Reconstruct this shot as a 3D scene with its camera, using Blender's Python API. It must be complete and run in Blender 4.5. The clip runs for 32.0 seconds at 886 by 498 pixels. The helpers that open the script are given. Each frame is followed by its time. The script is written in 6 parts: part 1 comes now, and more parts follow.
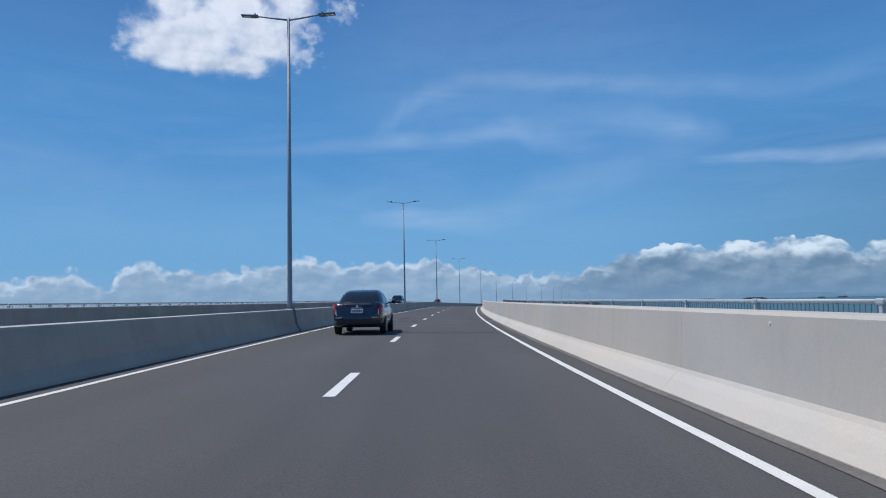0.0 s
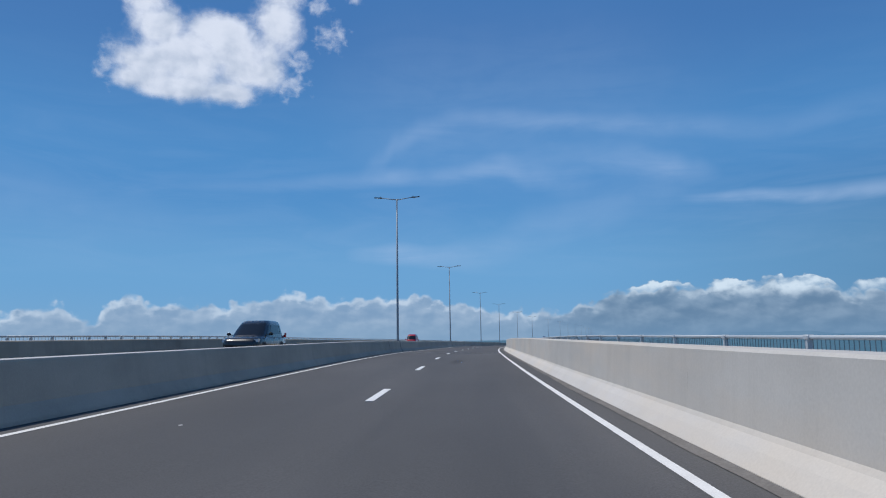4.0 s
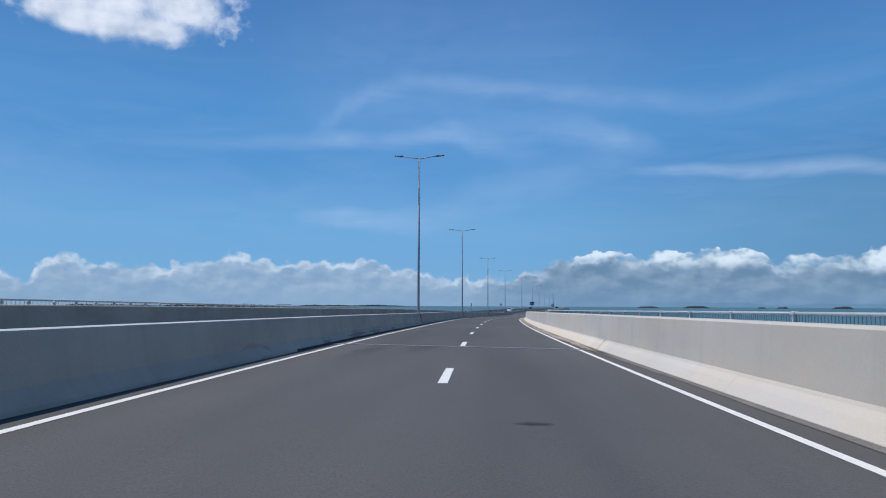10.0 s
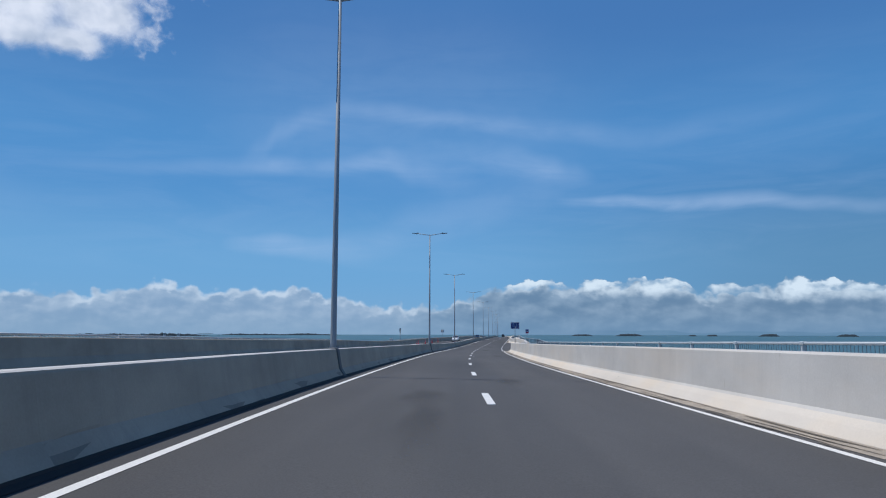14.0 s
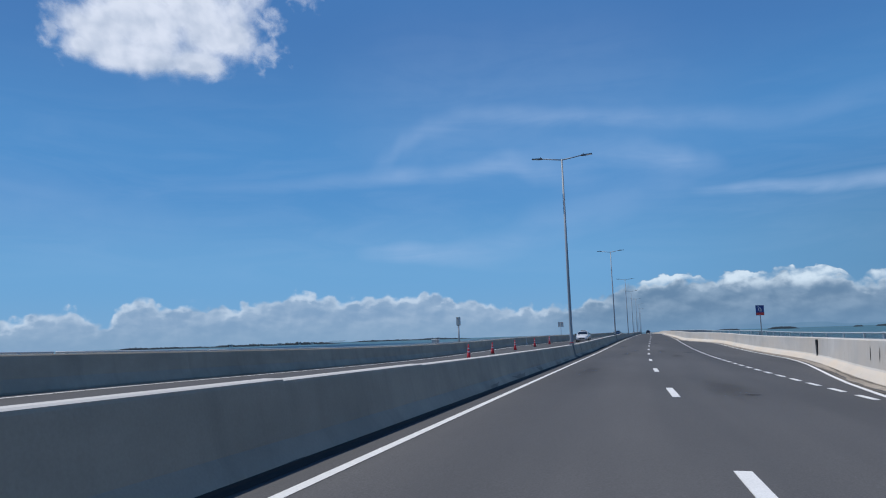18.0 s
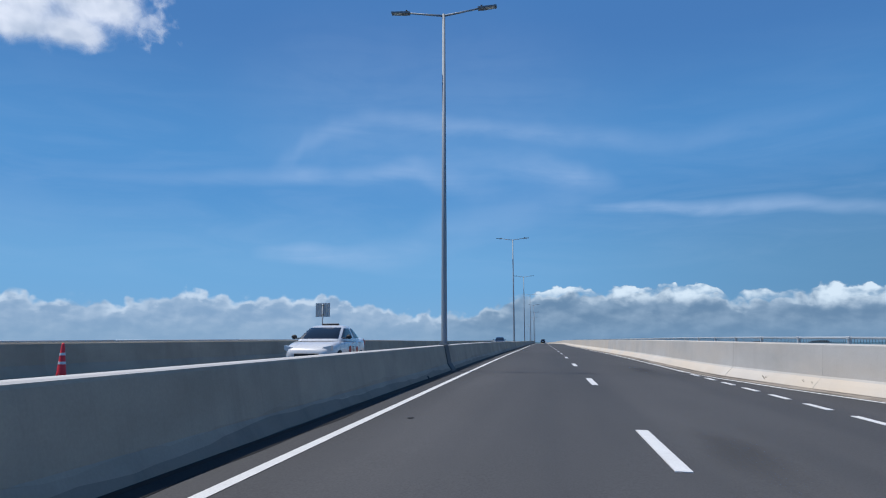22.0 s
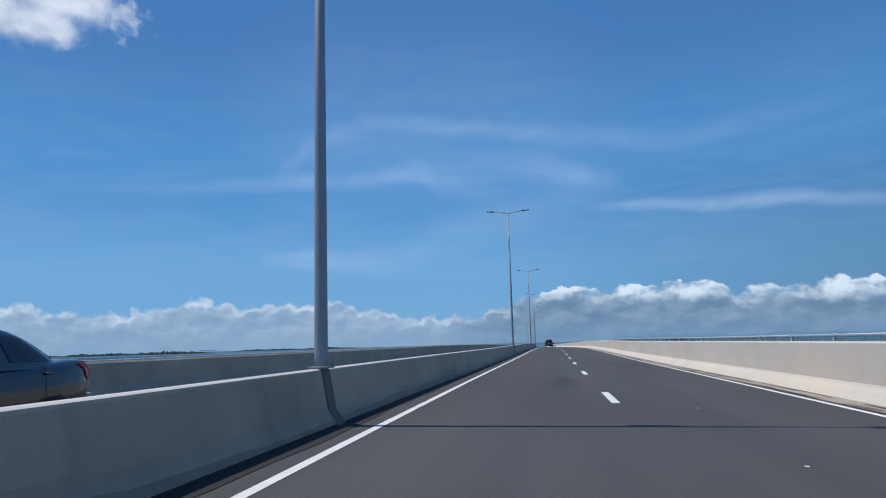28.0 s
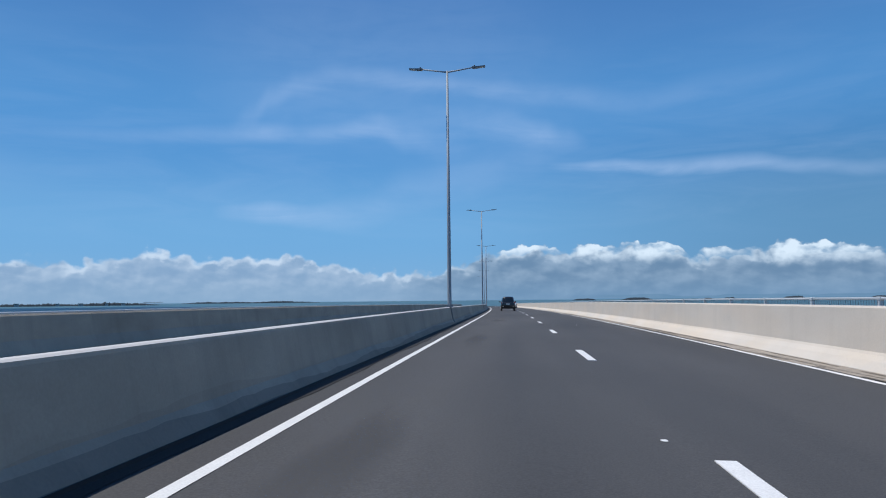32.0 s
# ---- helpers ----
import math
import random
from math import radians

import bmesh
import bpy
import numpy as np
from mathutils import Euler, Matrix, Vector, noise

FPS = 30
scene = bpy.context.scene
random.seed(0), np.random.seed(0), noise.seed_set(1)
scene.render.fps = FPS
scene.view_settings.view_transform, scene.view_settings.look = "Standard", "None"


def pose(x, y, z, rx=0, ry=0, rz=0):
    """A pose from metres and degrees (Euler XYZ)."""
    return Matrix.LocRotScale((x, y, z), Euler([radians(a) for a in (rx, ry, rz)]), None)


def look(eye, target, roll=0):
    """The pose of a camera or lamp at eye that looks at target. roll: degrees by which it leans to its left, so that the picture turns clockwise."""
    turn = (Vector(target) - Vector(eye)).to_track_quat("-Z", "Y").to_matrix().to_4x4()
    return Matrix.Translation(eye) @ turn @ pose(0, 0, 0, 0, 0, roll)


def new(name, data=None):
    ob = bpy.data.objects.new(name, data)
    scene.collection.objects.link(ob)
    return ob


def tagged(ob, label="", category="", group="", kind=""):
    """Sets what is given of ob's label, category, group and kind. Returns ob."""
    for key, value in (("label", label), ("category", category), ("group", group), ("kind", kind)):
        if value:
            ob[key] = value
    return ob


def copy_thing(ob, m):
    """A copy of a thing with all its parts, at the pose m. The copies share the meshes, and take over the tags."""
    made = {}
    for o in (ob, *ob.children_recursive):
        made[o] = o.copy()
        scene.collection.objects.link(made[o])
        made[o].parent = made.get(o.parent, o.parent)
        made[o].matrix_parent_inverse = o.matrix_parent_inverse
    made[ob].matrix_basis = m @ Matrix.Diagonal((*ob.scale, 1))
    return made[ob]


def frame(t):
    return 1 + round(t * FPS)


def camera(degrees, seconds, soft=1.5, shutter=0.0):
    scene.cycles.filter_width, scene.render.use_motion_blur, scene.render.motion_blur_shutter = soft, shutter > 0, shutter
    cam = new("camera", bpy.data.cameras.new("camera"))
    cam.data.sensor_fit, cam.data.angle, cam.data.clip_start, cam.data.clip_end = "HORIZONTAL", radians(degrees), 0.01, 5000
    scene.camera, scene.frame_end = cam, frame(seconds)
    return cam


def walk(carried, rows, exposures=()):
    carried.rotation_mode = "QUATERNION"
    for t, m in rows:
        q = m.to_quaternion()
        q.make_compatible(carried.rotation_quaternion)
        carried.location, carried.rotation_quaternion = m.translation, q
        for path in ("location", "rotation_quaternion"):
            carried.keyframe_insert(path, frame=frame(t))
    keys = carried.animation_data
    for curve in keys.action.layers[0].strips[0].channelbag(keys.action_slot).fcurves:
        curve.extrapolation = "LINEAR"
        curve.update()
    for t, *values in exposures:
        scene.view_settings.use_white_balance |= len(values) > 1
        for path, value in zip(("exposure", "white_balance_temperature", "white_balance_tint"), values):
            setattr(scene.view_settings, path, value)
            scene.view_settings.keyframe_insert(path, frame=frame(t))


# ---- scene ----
cam = camera(64.27, 32.0, soft=1.1)
# seconds, x, y, z, tilt, lean, turn
PATH = [
    (0.0, 1.17, 4.34, 1.14, 94.40, 1.22, -0.18),
    (0.5, 1.27, 13.34, 1.18, 95.73, 2.68, 1.02),
    (1.0, 1.43, 22.34, 1.22, 96.37, 2.64, 1.58),
    (1.5, 1.64, 31.35, 1.26, 96.30, 2.16, 1.03),
    (2.0, 1.89, 40.38, 1.29, 96.93, 2.45, 0.63),
    (2.5, 2.18, 49.43, 1.32, 97.48, 1.99, 0.20),
    (3.0, 2.46, 58.51, 1.36, 97.55, 2.05, -0.42),
    (3.5, 2.69, 67.63, 1.40, 97.05, 1.36, -0.75),
    (5.5, 4.43, 104.22, 1.59, 98.74, 0.27, -1.50),
    (6.0, 5.01, 113.38, 1.63, 98.39, 0.24, -1.71),
    (6.5, 5.65, 122.57, 1.63, 97.16, 0.77, -2.13),
    (7.0, 6.36, 131.77, 1.60, 95.39, 1.28, -2.58),
    (7.5, 7.15, 140.98, 1.55, 94.52, 1.07, -2.84),
    (8.0, 7.95, 150.20, 1.50, 94.05, 0.96, -3.19),
    (8.5, 8.76, 159.42, 1.46, 93.79, 0.03, -3.95),
    (9.0, 9.58, 168.65, 1.43, 93.97, -0.01, -4.46),
    (9.5, 10.50, 177.89, 1.40, 94.17, -0.28, -4.94),
    (10.0, 11.51, 187.12, 1.35, 94.49, -0.25, -5.41),
    (10.5, 12.60, 196.35, 1.30, 95.04, -0.75, -7.58),
    (11.0, 13.77, 205.58, 1.24, 95.31, -1.24, -11.91),
    (11.5, 14.97, 214.80, 1.17, 94.98, -0.43, -12.85),
    (12.0, 16.28, 224.01, 1.10, 96.46, 0.83, -10.23),
    (12.5, 17.71, 233.20, 1.02, 98.35, 0.16, -9.61),
    (13.0, 19.22, 242.38, 0.95, 97.86, 0.23, -9.83),
    (13.5, 20.76, 251.55, 0.88, 96.81, -0.18, -10.17),
    (14.0, 22.38, 260.71, 0.81, 96.80, -0.11, -10.79),
    (14.5, 24.11, 269.86, 0.73, 96.70, 0.14, -10.88),
    (16.5, 31.85, 306.27, 0.28, 94.32, -0.49, -12.75),
    (17.0, 33.98, 315.33, 0.18, 94.77, -0.18, -10.12),
    (17.5, 36.19, 324.35, 0.07, 96.48, 1.35, -3.83),
    (18.0, 38.44, 333.36, -0.04, 97.13, 1.85, -0.17),
    (18.5, 40.70, 342.35, -0.16, 97.91, 1.21, 0.47),
    (19.0, 43.01, 351.32, -0.26, 98.74, 1.18, -0.31),
    (19.5, 45.41, 360.25, -0.33, 97.43, 1.44, -1.89),
    (20.0, 47.78, 369.18, -0.39, 96.87, 0.35, -3.54),
    (20.5, 50.25, 378.09, -0.41, 96.88, -0.02, -5.24),
    (21.0, 52.82, 386.98, -0.41, 97.41, -0.59, -6.90),
    (21.5, 55.46, 395.87, -0.39, 97.45, -0.49, -8.08),
    (22.0, 58.11, 404.77, -0.34, 97.40, 0.09, -8.52),
    (22.5, 60.73, 413.71, -0.28, 97.27, -0.35, -9.01),
    (23.0, 63.34, 422.68, -0.23, 96.81, -0.13, -9.26),
    (23.5, 66.04, 431.66, -0.18, 95.60, 0.29, -9.46),
    (24.0, 68.74, 440.67, -0.15, 96.30, 0.50, -10.00),
    (24.5, 71.43, 449.71, -0.13, 98.08, 0.20, -11.28),
    (26.5, 82.18, 486.02, -0.14, 97.00, 0.13, -11.59),
    (27.0, 84.92, 495.11, -0.14, 96.89, 1.33, -9.14),
    (27.5, 87.71, 504.21, -0.14, 97.43, 1.02, -8.32),
    (28.0, 90.36, 513.37, -0.13, 97.64, 1.54, -8.04),
    (28.5, 93.00, 522.54, -0.12, 97.35, 1.24, -8.56),
    (29.0, 95.67, 531.72, -0.12, 97.29, 1.53, -8.98),
    (29.5, 98.36, 540.89, -0.12, 96.75, 1.91, -8.58),
    (30.0, 101.06, 550.05, -0.13, 95.05, 1.67, -8.85),
    (30.5, 103.78, 559.19, -0.13, 95.61, 1.24, -9.40),
    (31.0, 106.46, 568.33, -0.12, 96.08, 0.50, -10.37),
    (31.5, 109.23, 577.43, -0.10, 95.22, 0.59, -10.97),
    (32.0, 112.03, 586.52, -0.09, 94.06, 0.55, -11.27),
]
walk(cam, [(t, pose(*r)) for t, *r in PATH],
     [(0, -0.02), (3, -0.07), (6, -0.09), (8, 0.0), (10, 0.04), (12, -0.02), (13, -0.07), (14, -0.02), (17, 0.04), (18, -0.06), (19, -0.08), (20, 0.03), (21, -0.03), (22, 0.03), (23, 0.1), (24, 0.08), (28, 0.0), (30, 0.13), (32, 0.09)])

# ---- sky, sun ----
SUN_ELEV, SUN_AZ = 63.8, -75.5          # azimuth from +y, clockwise
world = bpy.data.worlds.new("sky")
scene.world = world
world.use_nodes = True
WN, WL = world.node_tree.nodes, world.node_tree.links
WN.clear()


def wmath(op, a, b=None, c=None):
    n = WN.new("ShaderNodeMath")
    n.operation = op
    for i, v in enumerate((a, b, c)):
        if v is None:
            continue
        if isinstance(v, (int, float)):
            n.inputs[i].default_value = v
        else:
            WL.new(v, n.inputs[i])
    return n.outputs[0]


def wramp(value, lo, hi, smooth=True):
    n = WN.new("ShaderNodeMapRange")
    n.interpolation_type = "SMOOTHSTEP" if smooth else "LINEAR"
    n.inputs[1].default_value, n.inputs[2].default_value = lo, hi
    WL.new(value, n.inputs[0])
    return n.outputs[0]


def wmix(fac, a, b):
    n = WN.new("ShaderNodeMix")
    n.data_type = "RGBA"
    for sock, v in ((n.inputs[0], fac), (n.inputs[6], a), (n.inputs[7], b)):
        if isinstance(v, (int, float)):
            sock.default_value = v
        elif isinstance(v, tuple):
            sock.default_value = (*v, 1)
        else:
            WL.new(v, sock)
    return n.outputs[2]


coord = WN.new("ShaderNodeTexCoord")
sep = WN.new("ShaderNodeSeparateXYZ")
WL.new(coord.outputs["Generated"], sep.inputs[0])
AZ = wmath("MULTIPLY", wmath("ARCTAN2", sep.outputs[0], sep.outputs[1]), 57.29578)
EL = wmath("MULTIPLY", wmath("ARCSINE", sep.outputs[2]), 57.29578)
flat = WN.new("ShaderNodeCombineXYZ")
WL.new(AZ, flat.inputs[0])
WL.new(EL, flat.inputs[1])
AE = flat.outputs[0]


def wnoise(scale, detail, stretch=(1, 1, 1), rough=0.55, offset=0.0, distort=0.0, shift=(0, 0)):
    m = WN.new("ShaderNodeMapping")
    m.inputs["Scale"].default_value = stretch
    m.inputs["Location"].default_value = (offset + shift[0] * stretch[0], offset * 0.7 + shift[1] * stretch[1], offset * 0.3)
    WL.new(AE, m.inputs["Vector"])
    n = WN.new("ShaderNodeTexNoise")
    n.inputs["Scale"].default_value, n.inputs["Detail"].default_value = scale, detail
    n.inputs["Roughness"].default_value, n.inputs["Distortion"].default_value = rough, distort
    WL.new(m.outputs[0], n.inputs["Vector"])
    return n.outputs[0]


def blobs(rows):
    """One minus the distance from the middle of the nearest oval: azimuth, elevation and two half-widths in degrees."""
    best = None
    for a, e, ra, re in rows:
        d = WN.new("ShaderNodeVectorMath")
        d.operation = "SUBTRACT"
        WL.new(AE, d.inputs[0])
        d.inputs[1].default_value = (a, e, 0)
        m = WN.new("ShaderNodeVectorMath")
        m.operation = "MULTIPLY"
        WL.new(d.outputs[0], m.inputs[0])
        m.inputs[1].default_value = (1 / ra, 1 / re, 0)
        ln = WN.new("ShaderNodeVectorMath")
        ln.operation = "LENGTH"
        WL.new(m.outputs[0], ln.inputs[0])
        v = wmath("SUBTRACT", 1.0, ln.outputs[1])
        best = v if best is None else wmath("SMOOTH_MAX", best, v, 0.25)
    return best


sky = WN.new("ShaderNodeTexSky")
sky.sky_type = "NISHITA"
sky.sun_disc = False
sky.sun_elevation, sky.sun_rotation = radians(SUN_ELEV), radians(SUN_AZ)
sky.air_density, sky.dust_density, sky.ozone_density = 1.0, 0.6, 2.5
grad = WN.new("ShaderNodeValToRGB")
grad.color_ramp.interpolation = "EASE"
for pos_, col_ in ((0.0, (2.65, 5.8, 9.8)), (0.055, (2.1, 5.55, 10.1)), (0.14, (1.15, 4.1, 9.0)), (0.28, (0.88, 2.85, 7.1)), (0.7, (0.55, 1.8, 5.0))):
    el_ = grad.color_ramp.elements.new(pos_)
    el_.color = (*(c / 16 for c in col_), 1)
grad.color_ramp.elements.remove(grad.color_ramp.elements[0])
grad.color_ramp.elements.remove(grad.color_ramp.elements[-1])
WL.new(wmath("DIVIDE", EL, 90.0), grad.inputs[0])
up = WN.new("ShaderNodeVectorMath")
up.operation = "SCALE"
WL.new(grad.outputs[0], up.inputs[0])
up.inputs["Scale"].default_value = 16.0
# the sky deepens away from the sun's side
deep = WN.new("ShaderNodeVectorMath")
deep.operation = "SCALE"
WL.new(wmix(0.93, sky.outputs[0], up.outputs[0]), deep.inputs[0])
WL.new(wmath("SUBTRACT", 1.0, wmath("MULTIPLY", wramp(AZ, 8.0, 44.0), wmath("ADD", 0.03, wmath("MULTIPLY", wramp(EL, 17.0, 6.0), 0.25)))), deep.inputs["Scale"])
SKY = deep.outputs[0]

# tops of the cloud bank along the horizon: azimuth, elevation
TOPS_WEST = [(-44, 2.2), (-36, 2.6), (-33.0, 1.5), (-30.5, 2.2), (-29.2, 2.7), (-28.2, 3.0), (-27.0, 2.55), (-25.4, 1.3), (-24.6, 2.4), (-23.6, 3.5), (-22.4, 3.55), (-21.4, 2.7), (-20.4, 3.1), (-19.4, 3.05), (-18.5, 2.4), (-17.2, 3.15), (-16.2, 2.3),
             (-15.2, 3.35), (-14.4, 3.2), (-13.7, 3.0), (-12.4, 3.75), (-11.2, 3.95), (-9.8, 3.65), (-7.8, 3.0), (-6.0, 3.4), (-3.8, 3.3), (-0.3, 3.55), (1.3, 2.9), (3.3, 2.7), (5.3, 2.1), (6.9, 2.35), (8.0, 2.0)]
TOPS_EAST = [(8.0, 2.0), (8.8, 2.6), (10.7, 2.3), (12.0, 3.1), (13.6, 3.4), (14.4, 4.0), (16.6, 4.2), (18.5, 4.5), (21.3, 4.0), (22.9, 4.65), (24.7, 4.3), (26.2, 4.65), (27.2, 4.2), (28.3, 4.6), (30.5, 3.6), (31.4, 3.35),
             (32.3, 3.7), (34.0, 3.9), (36.0, 3.7), (37.1, 4.15), (40.0, 4.0), (42.3, 3.6), (45.0, 3.0), (48.0, 3.7), (52.0, 3.2), (58.0, 3.6)]
# sunlit heads on the eastern bank: azimuth, top, flat base, brightness
CAPS = [(13.5, 3.8, 3.6, 0), (14.3, 4.0, 3.6, 0.8), (15.3, 3.9, 3.6, 0), (16.2, 4.2, 3.6, 0.9), (18.5, 4.55, 3.7, 1), (20.4, 4.3, 3.8, 0.9), (21.5, 4.2, 3.6, 0.1), (22.4, 4.6, 3.3, 1), (24.7, 4.35, 3.35, 0.9), (26.2, 4.7, 3.3, 1),
        (27.2, 4.4, 3.2, 0.95), (28.4, 4.7, 3.2, 1), (30.2, 4.0, 3.3, 0.75), (31.1, 3.6, 3.2, 0), (31.9, 4.15, 3.2, 0.9), (34.0, 3.95, 3.25, 0.7), (35.9, 3.8, 3.2, 0.15), (36.8, 4.25, 2.9, 1), (40.0, 4.1, 2.9, 1), (42.5, 3.75, 3.0, 0.7),
        (44.5, 3.4, 2.8, 0), (47.0, 3.8, 2.9, 0.9), (50.0, 3.6, 2.9, 0.7), (53.0, 3.4, 2.9, 0)]
# thin high streaks: azimuth, elevation, half-width, strength
STREAKS = [
    [(-6, 13, 0.8, 0), (-4, 14.4, 0.9, 0.35), (-2.6, 15.8, 0.9, 0.5), (-0.4, 17.0, 0.8, 0.6), (2.8, 17.7, 0.8, 0.7), (6.6, 17.6, 0.8, 0.75), (11.3, 17.2, 0.7, 0.75), (16, 16.7, 0.7, 0.65), (19.7, 16.2, 0.8, 0.5), (27.2, 15.1, 1.1, 0.35), (33.5, 15.9, 1.1, 0.35), (44, 16.8, 1.1, 0)],
    [(-24, 11.9, 0.7, 0), (-15, 12.2, 0.7, 0.35), (-6.9, 12.8, 0.7, 0.5), (-2.6, 13.2, 0.7, 0.95), (0, 13.2, 0.6, 0.6), (1.9, 13.3, 0.7, 0.7), (6.1, 13.9, 0.9, 1.0), (8.4, 13.0, 1.1, 0.65), (11.2, 12.3, 1.0, 0.4), (15, 11.7, 0.8, 0)],
    [(5, 14.1, 0.6, 0), (6.5, 14.1, 0.8, 0.55), (11.3, 14.2, 1.1, 0.5), (15.9, 14.0, 1.2, 0.6), (19.6, 13.05, 1.0, 1.0), (21.4, 12.6, 0.9, 0.5), (24, 12.0, 0.6, 0)],
    [(19.5, 10.6, 0.3, 0), (21.8, 10.5, 0.4, 0.7), (24.9, 10.4, 0.5, 1.2), (29.1, 10.0, 0.6, 1.4), (33.2, 10.0, 0.65, 1.2), (35.2, 10.0, 0.65, 1.1), (38.9, 9.4, 0.6, 0.9), (43, 8.8, 0.6, 0.7), (50, 8.2, 0.6, 0)],
    [(-7.5, 6.9, 0.6, 0), (-5, 6.95, 0.7, 0.8), (-2.5, 7.0, 0.9, 1.3), (0.2, 6.7, 0.9, 1.0), (4.3, 6.9, 1.5, 0.5), (8.9, 8.7, 2.0, 0.45), (13.5, 9.8, 2.0, 0.45), (18.2, 11.0, 1.7, 0.35), (23, 12.0, 1.0, 0)],
    [(-45, 11.2, 2.4, 0), (-31, 10.6, 2.6, 0.42), (-24, 9.4, 2.4, 0.3), (-13, 8.0, 1.8, 0)],
    [(-12, 13.5, 3.0, 0), (2, 14.8, 4.0, 0.3), (14, 14.0, 4.0, 0.3), (28, 13.0, 3.0, 0)],
    [(-14, 18.0, 4.0, 0), (0, 20.0, 5.5, 0.3), (12, 20.0, 5.5, 0.28), (30, 17.0, 4.0, 0)]]


def ramp_of(rows, lo, hi, scale, smooth="EASE"):
    """Values that change along the azimuth: rows of azimuth and up to three numbers, each stored as a share of its scale."""
    n = WN.new("ShaderNodeValToRGB")
    n.color_ramp.interpolation = smooth
    els = n.color_ramp.elements
    while len(els) < len(rows):
        els.new(0.5)
    for e, r in zip(els, rows):
        e.position = min(max((r[0] - lo) / (hi - lo), 0.0), 1.0)
        v = [a / k for a, k in zip(r[1:], scale)]
        e.color = (*(v + [0, 0])[:3], 1)
    WL.new(wmath("DIVIDE", wmath("SUBTRACT", AZ, lo), hi - lo), n.inputs[0])
    s = WN.new("ShaderNodeSeparateColor")
    WL.new(n.outputs[0], s.inputs[0])
    return s.outputs


puff = wnoise(0.5, 5, (1, 1.25, 1), 0.47)
fine = wnoise(1.15, 3.5, (1, 1.35, 1), 0.5, 7.0, 0.25)
layer = wnoise(0.55, 5, (0.62, 1.35, 1), 0.5, 13.0, 0.3)
cell = WN.new("ShaderNodeTexVoronoi")
cell.feature = "SMOOTH_F1"
cell.inputs["Scale"].default_value = 1.0
cell.inputs["Smoothness"].default_value = 0.35
warp = WN.new("ShaderNodeVectorMath")
warp.operation = "ADD"
WL.new(AE, warp.inputs[0])
wob = WN.new("ShaderNodeTexNoise")
wob.inputs["Scale"].default_value, wob.inputs["Detail"].default_value = 1.1, 3
WL.new(AE, wob.inputs["Vector"])
WL.new(wob.outputs[1], warp.inputs[1])
WL.new(warp.outputs[0], cell.inputs["Vector"])
lumps = wmath("SUBTRACT", 0.42, cell.outputs["Distance"])
streak = wnoise(0.22, 6, (0.4, 2.2, 1), 0.6, 3.0, 0.9)
mid_puff, mid_fine, mid_streak = wmath("SUBTRACT", puff, 0.5), wmath("SUBTRACT", fine, 0.5), wmath("SUBTRACT", streak, 0.5)
# thin high streaks and a veil
cir = None
for rows in STREAKS:
    rr_ = ramp_of(rows, rows[0][0], rows[-1][0], (30.0, 6.0, 1.5))
    away = wmath("DIVIDE", wmath("ABSOLUTE", wmath("SUBTRACT", wmath("ADD", EL, wmath("MULTIPLY", mid_streak, 0.7)), wmath("MULTIPLY", rr_[0], 30.0))), wmath("MULTIPLY", rr_[1], 9.0))
    m_ = wmath("MULTIPLY", wramp(away, 1.0, 0.0), wmath("MULTIPLY", wmath("MULTIPLY", rr_[2], 1.5), wmath("ADD", 0.42, wmath("MULTIPLY", wramp(wmath("ADD", streak, wmath("MULTIPLY", mid_puff, 0.4)), 0.2, 0.75), 0.5))))
    cir = m_ if cir is None else wmath("SUBTRACT", wmath("ADD", cir, m_), wmath("MULTIPLY", cir, m_))
veil = wmath("MULTIPLY", wmath("MULTIPLY", wramp(streak, 0.3, 0.8), wramp(EL, 3.0, 8.0)), wmath("MULTIPLY", wramp(EL, 26.0, 10.0), 0.1))
HIGH = wmix(wmath("MAXIMUM", wmath("MULTIPLY", cir, 0.42), veil), SKY, (6.2, 8.4, 12.2))
# the bank of cloud along the horizon, white heads on a grey-blue body
east = wmath("GREATER_THAN", AZ, 8.0)
top_w, top_e = ramp_of(TOPS_WEST, -44, 8, (8.0,), "B_SPLINE")[0], ramp_of(TOPS_EAST, 8, 58, (8.0,), "B_SPLINE")[0]
tops = wmath("MULTIPLY", wmath("ADD", wmath("MULTIPLY", top_e, east), wmath("MULTIPLY", top_w, wmath("SUBTRACT", 1.0, east))), 8.0)
eastness = wramp(AZ, 4.0, 15.0)
depth = wmath("SUBTRACT", wmath("ADD", tops, wmath("ADD", wmath("MULTIPLY", lumps, 1.0), wmath("ADD", wmath("MULTIPLY", mid_fine, 0.6), wmath("SUBTRACT", 0.18, wmath("MULTIPLY", eastness, 0.55))))), EL)
cover = wmath("MULTIPLY", wramp(depth, -0.08, 0.4), wmath("ADD", 0.84, wmath("MULTIPLY", eastness, 0.12)))
# billows: the rise of a fractal density towards the sun gives lit and shaded sides
def relief(scale, stretch, offset, shift, detail=3.5, rough=0.45):
    return wmath("SUBTRACT", wnoise(scale, detail, stretch, rough, offset, 0.2), wnoise(scale, detail, stretch, rough, offset, 0.2, shift))


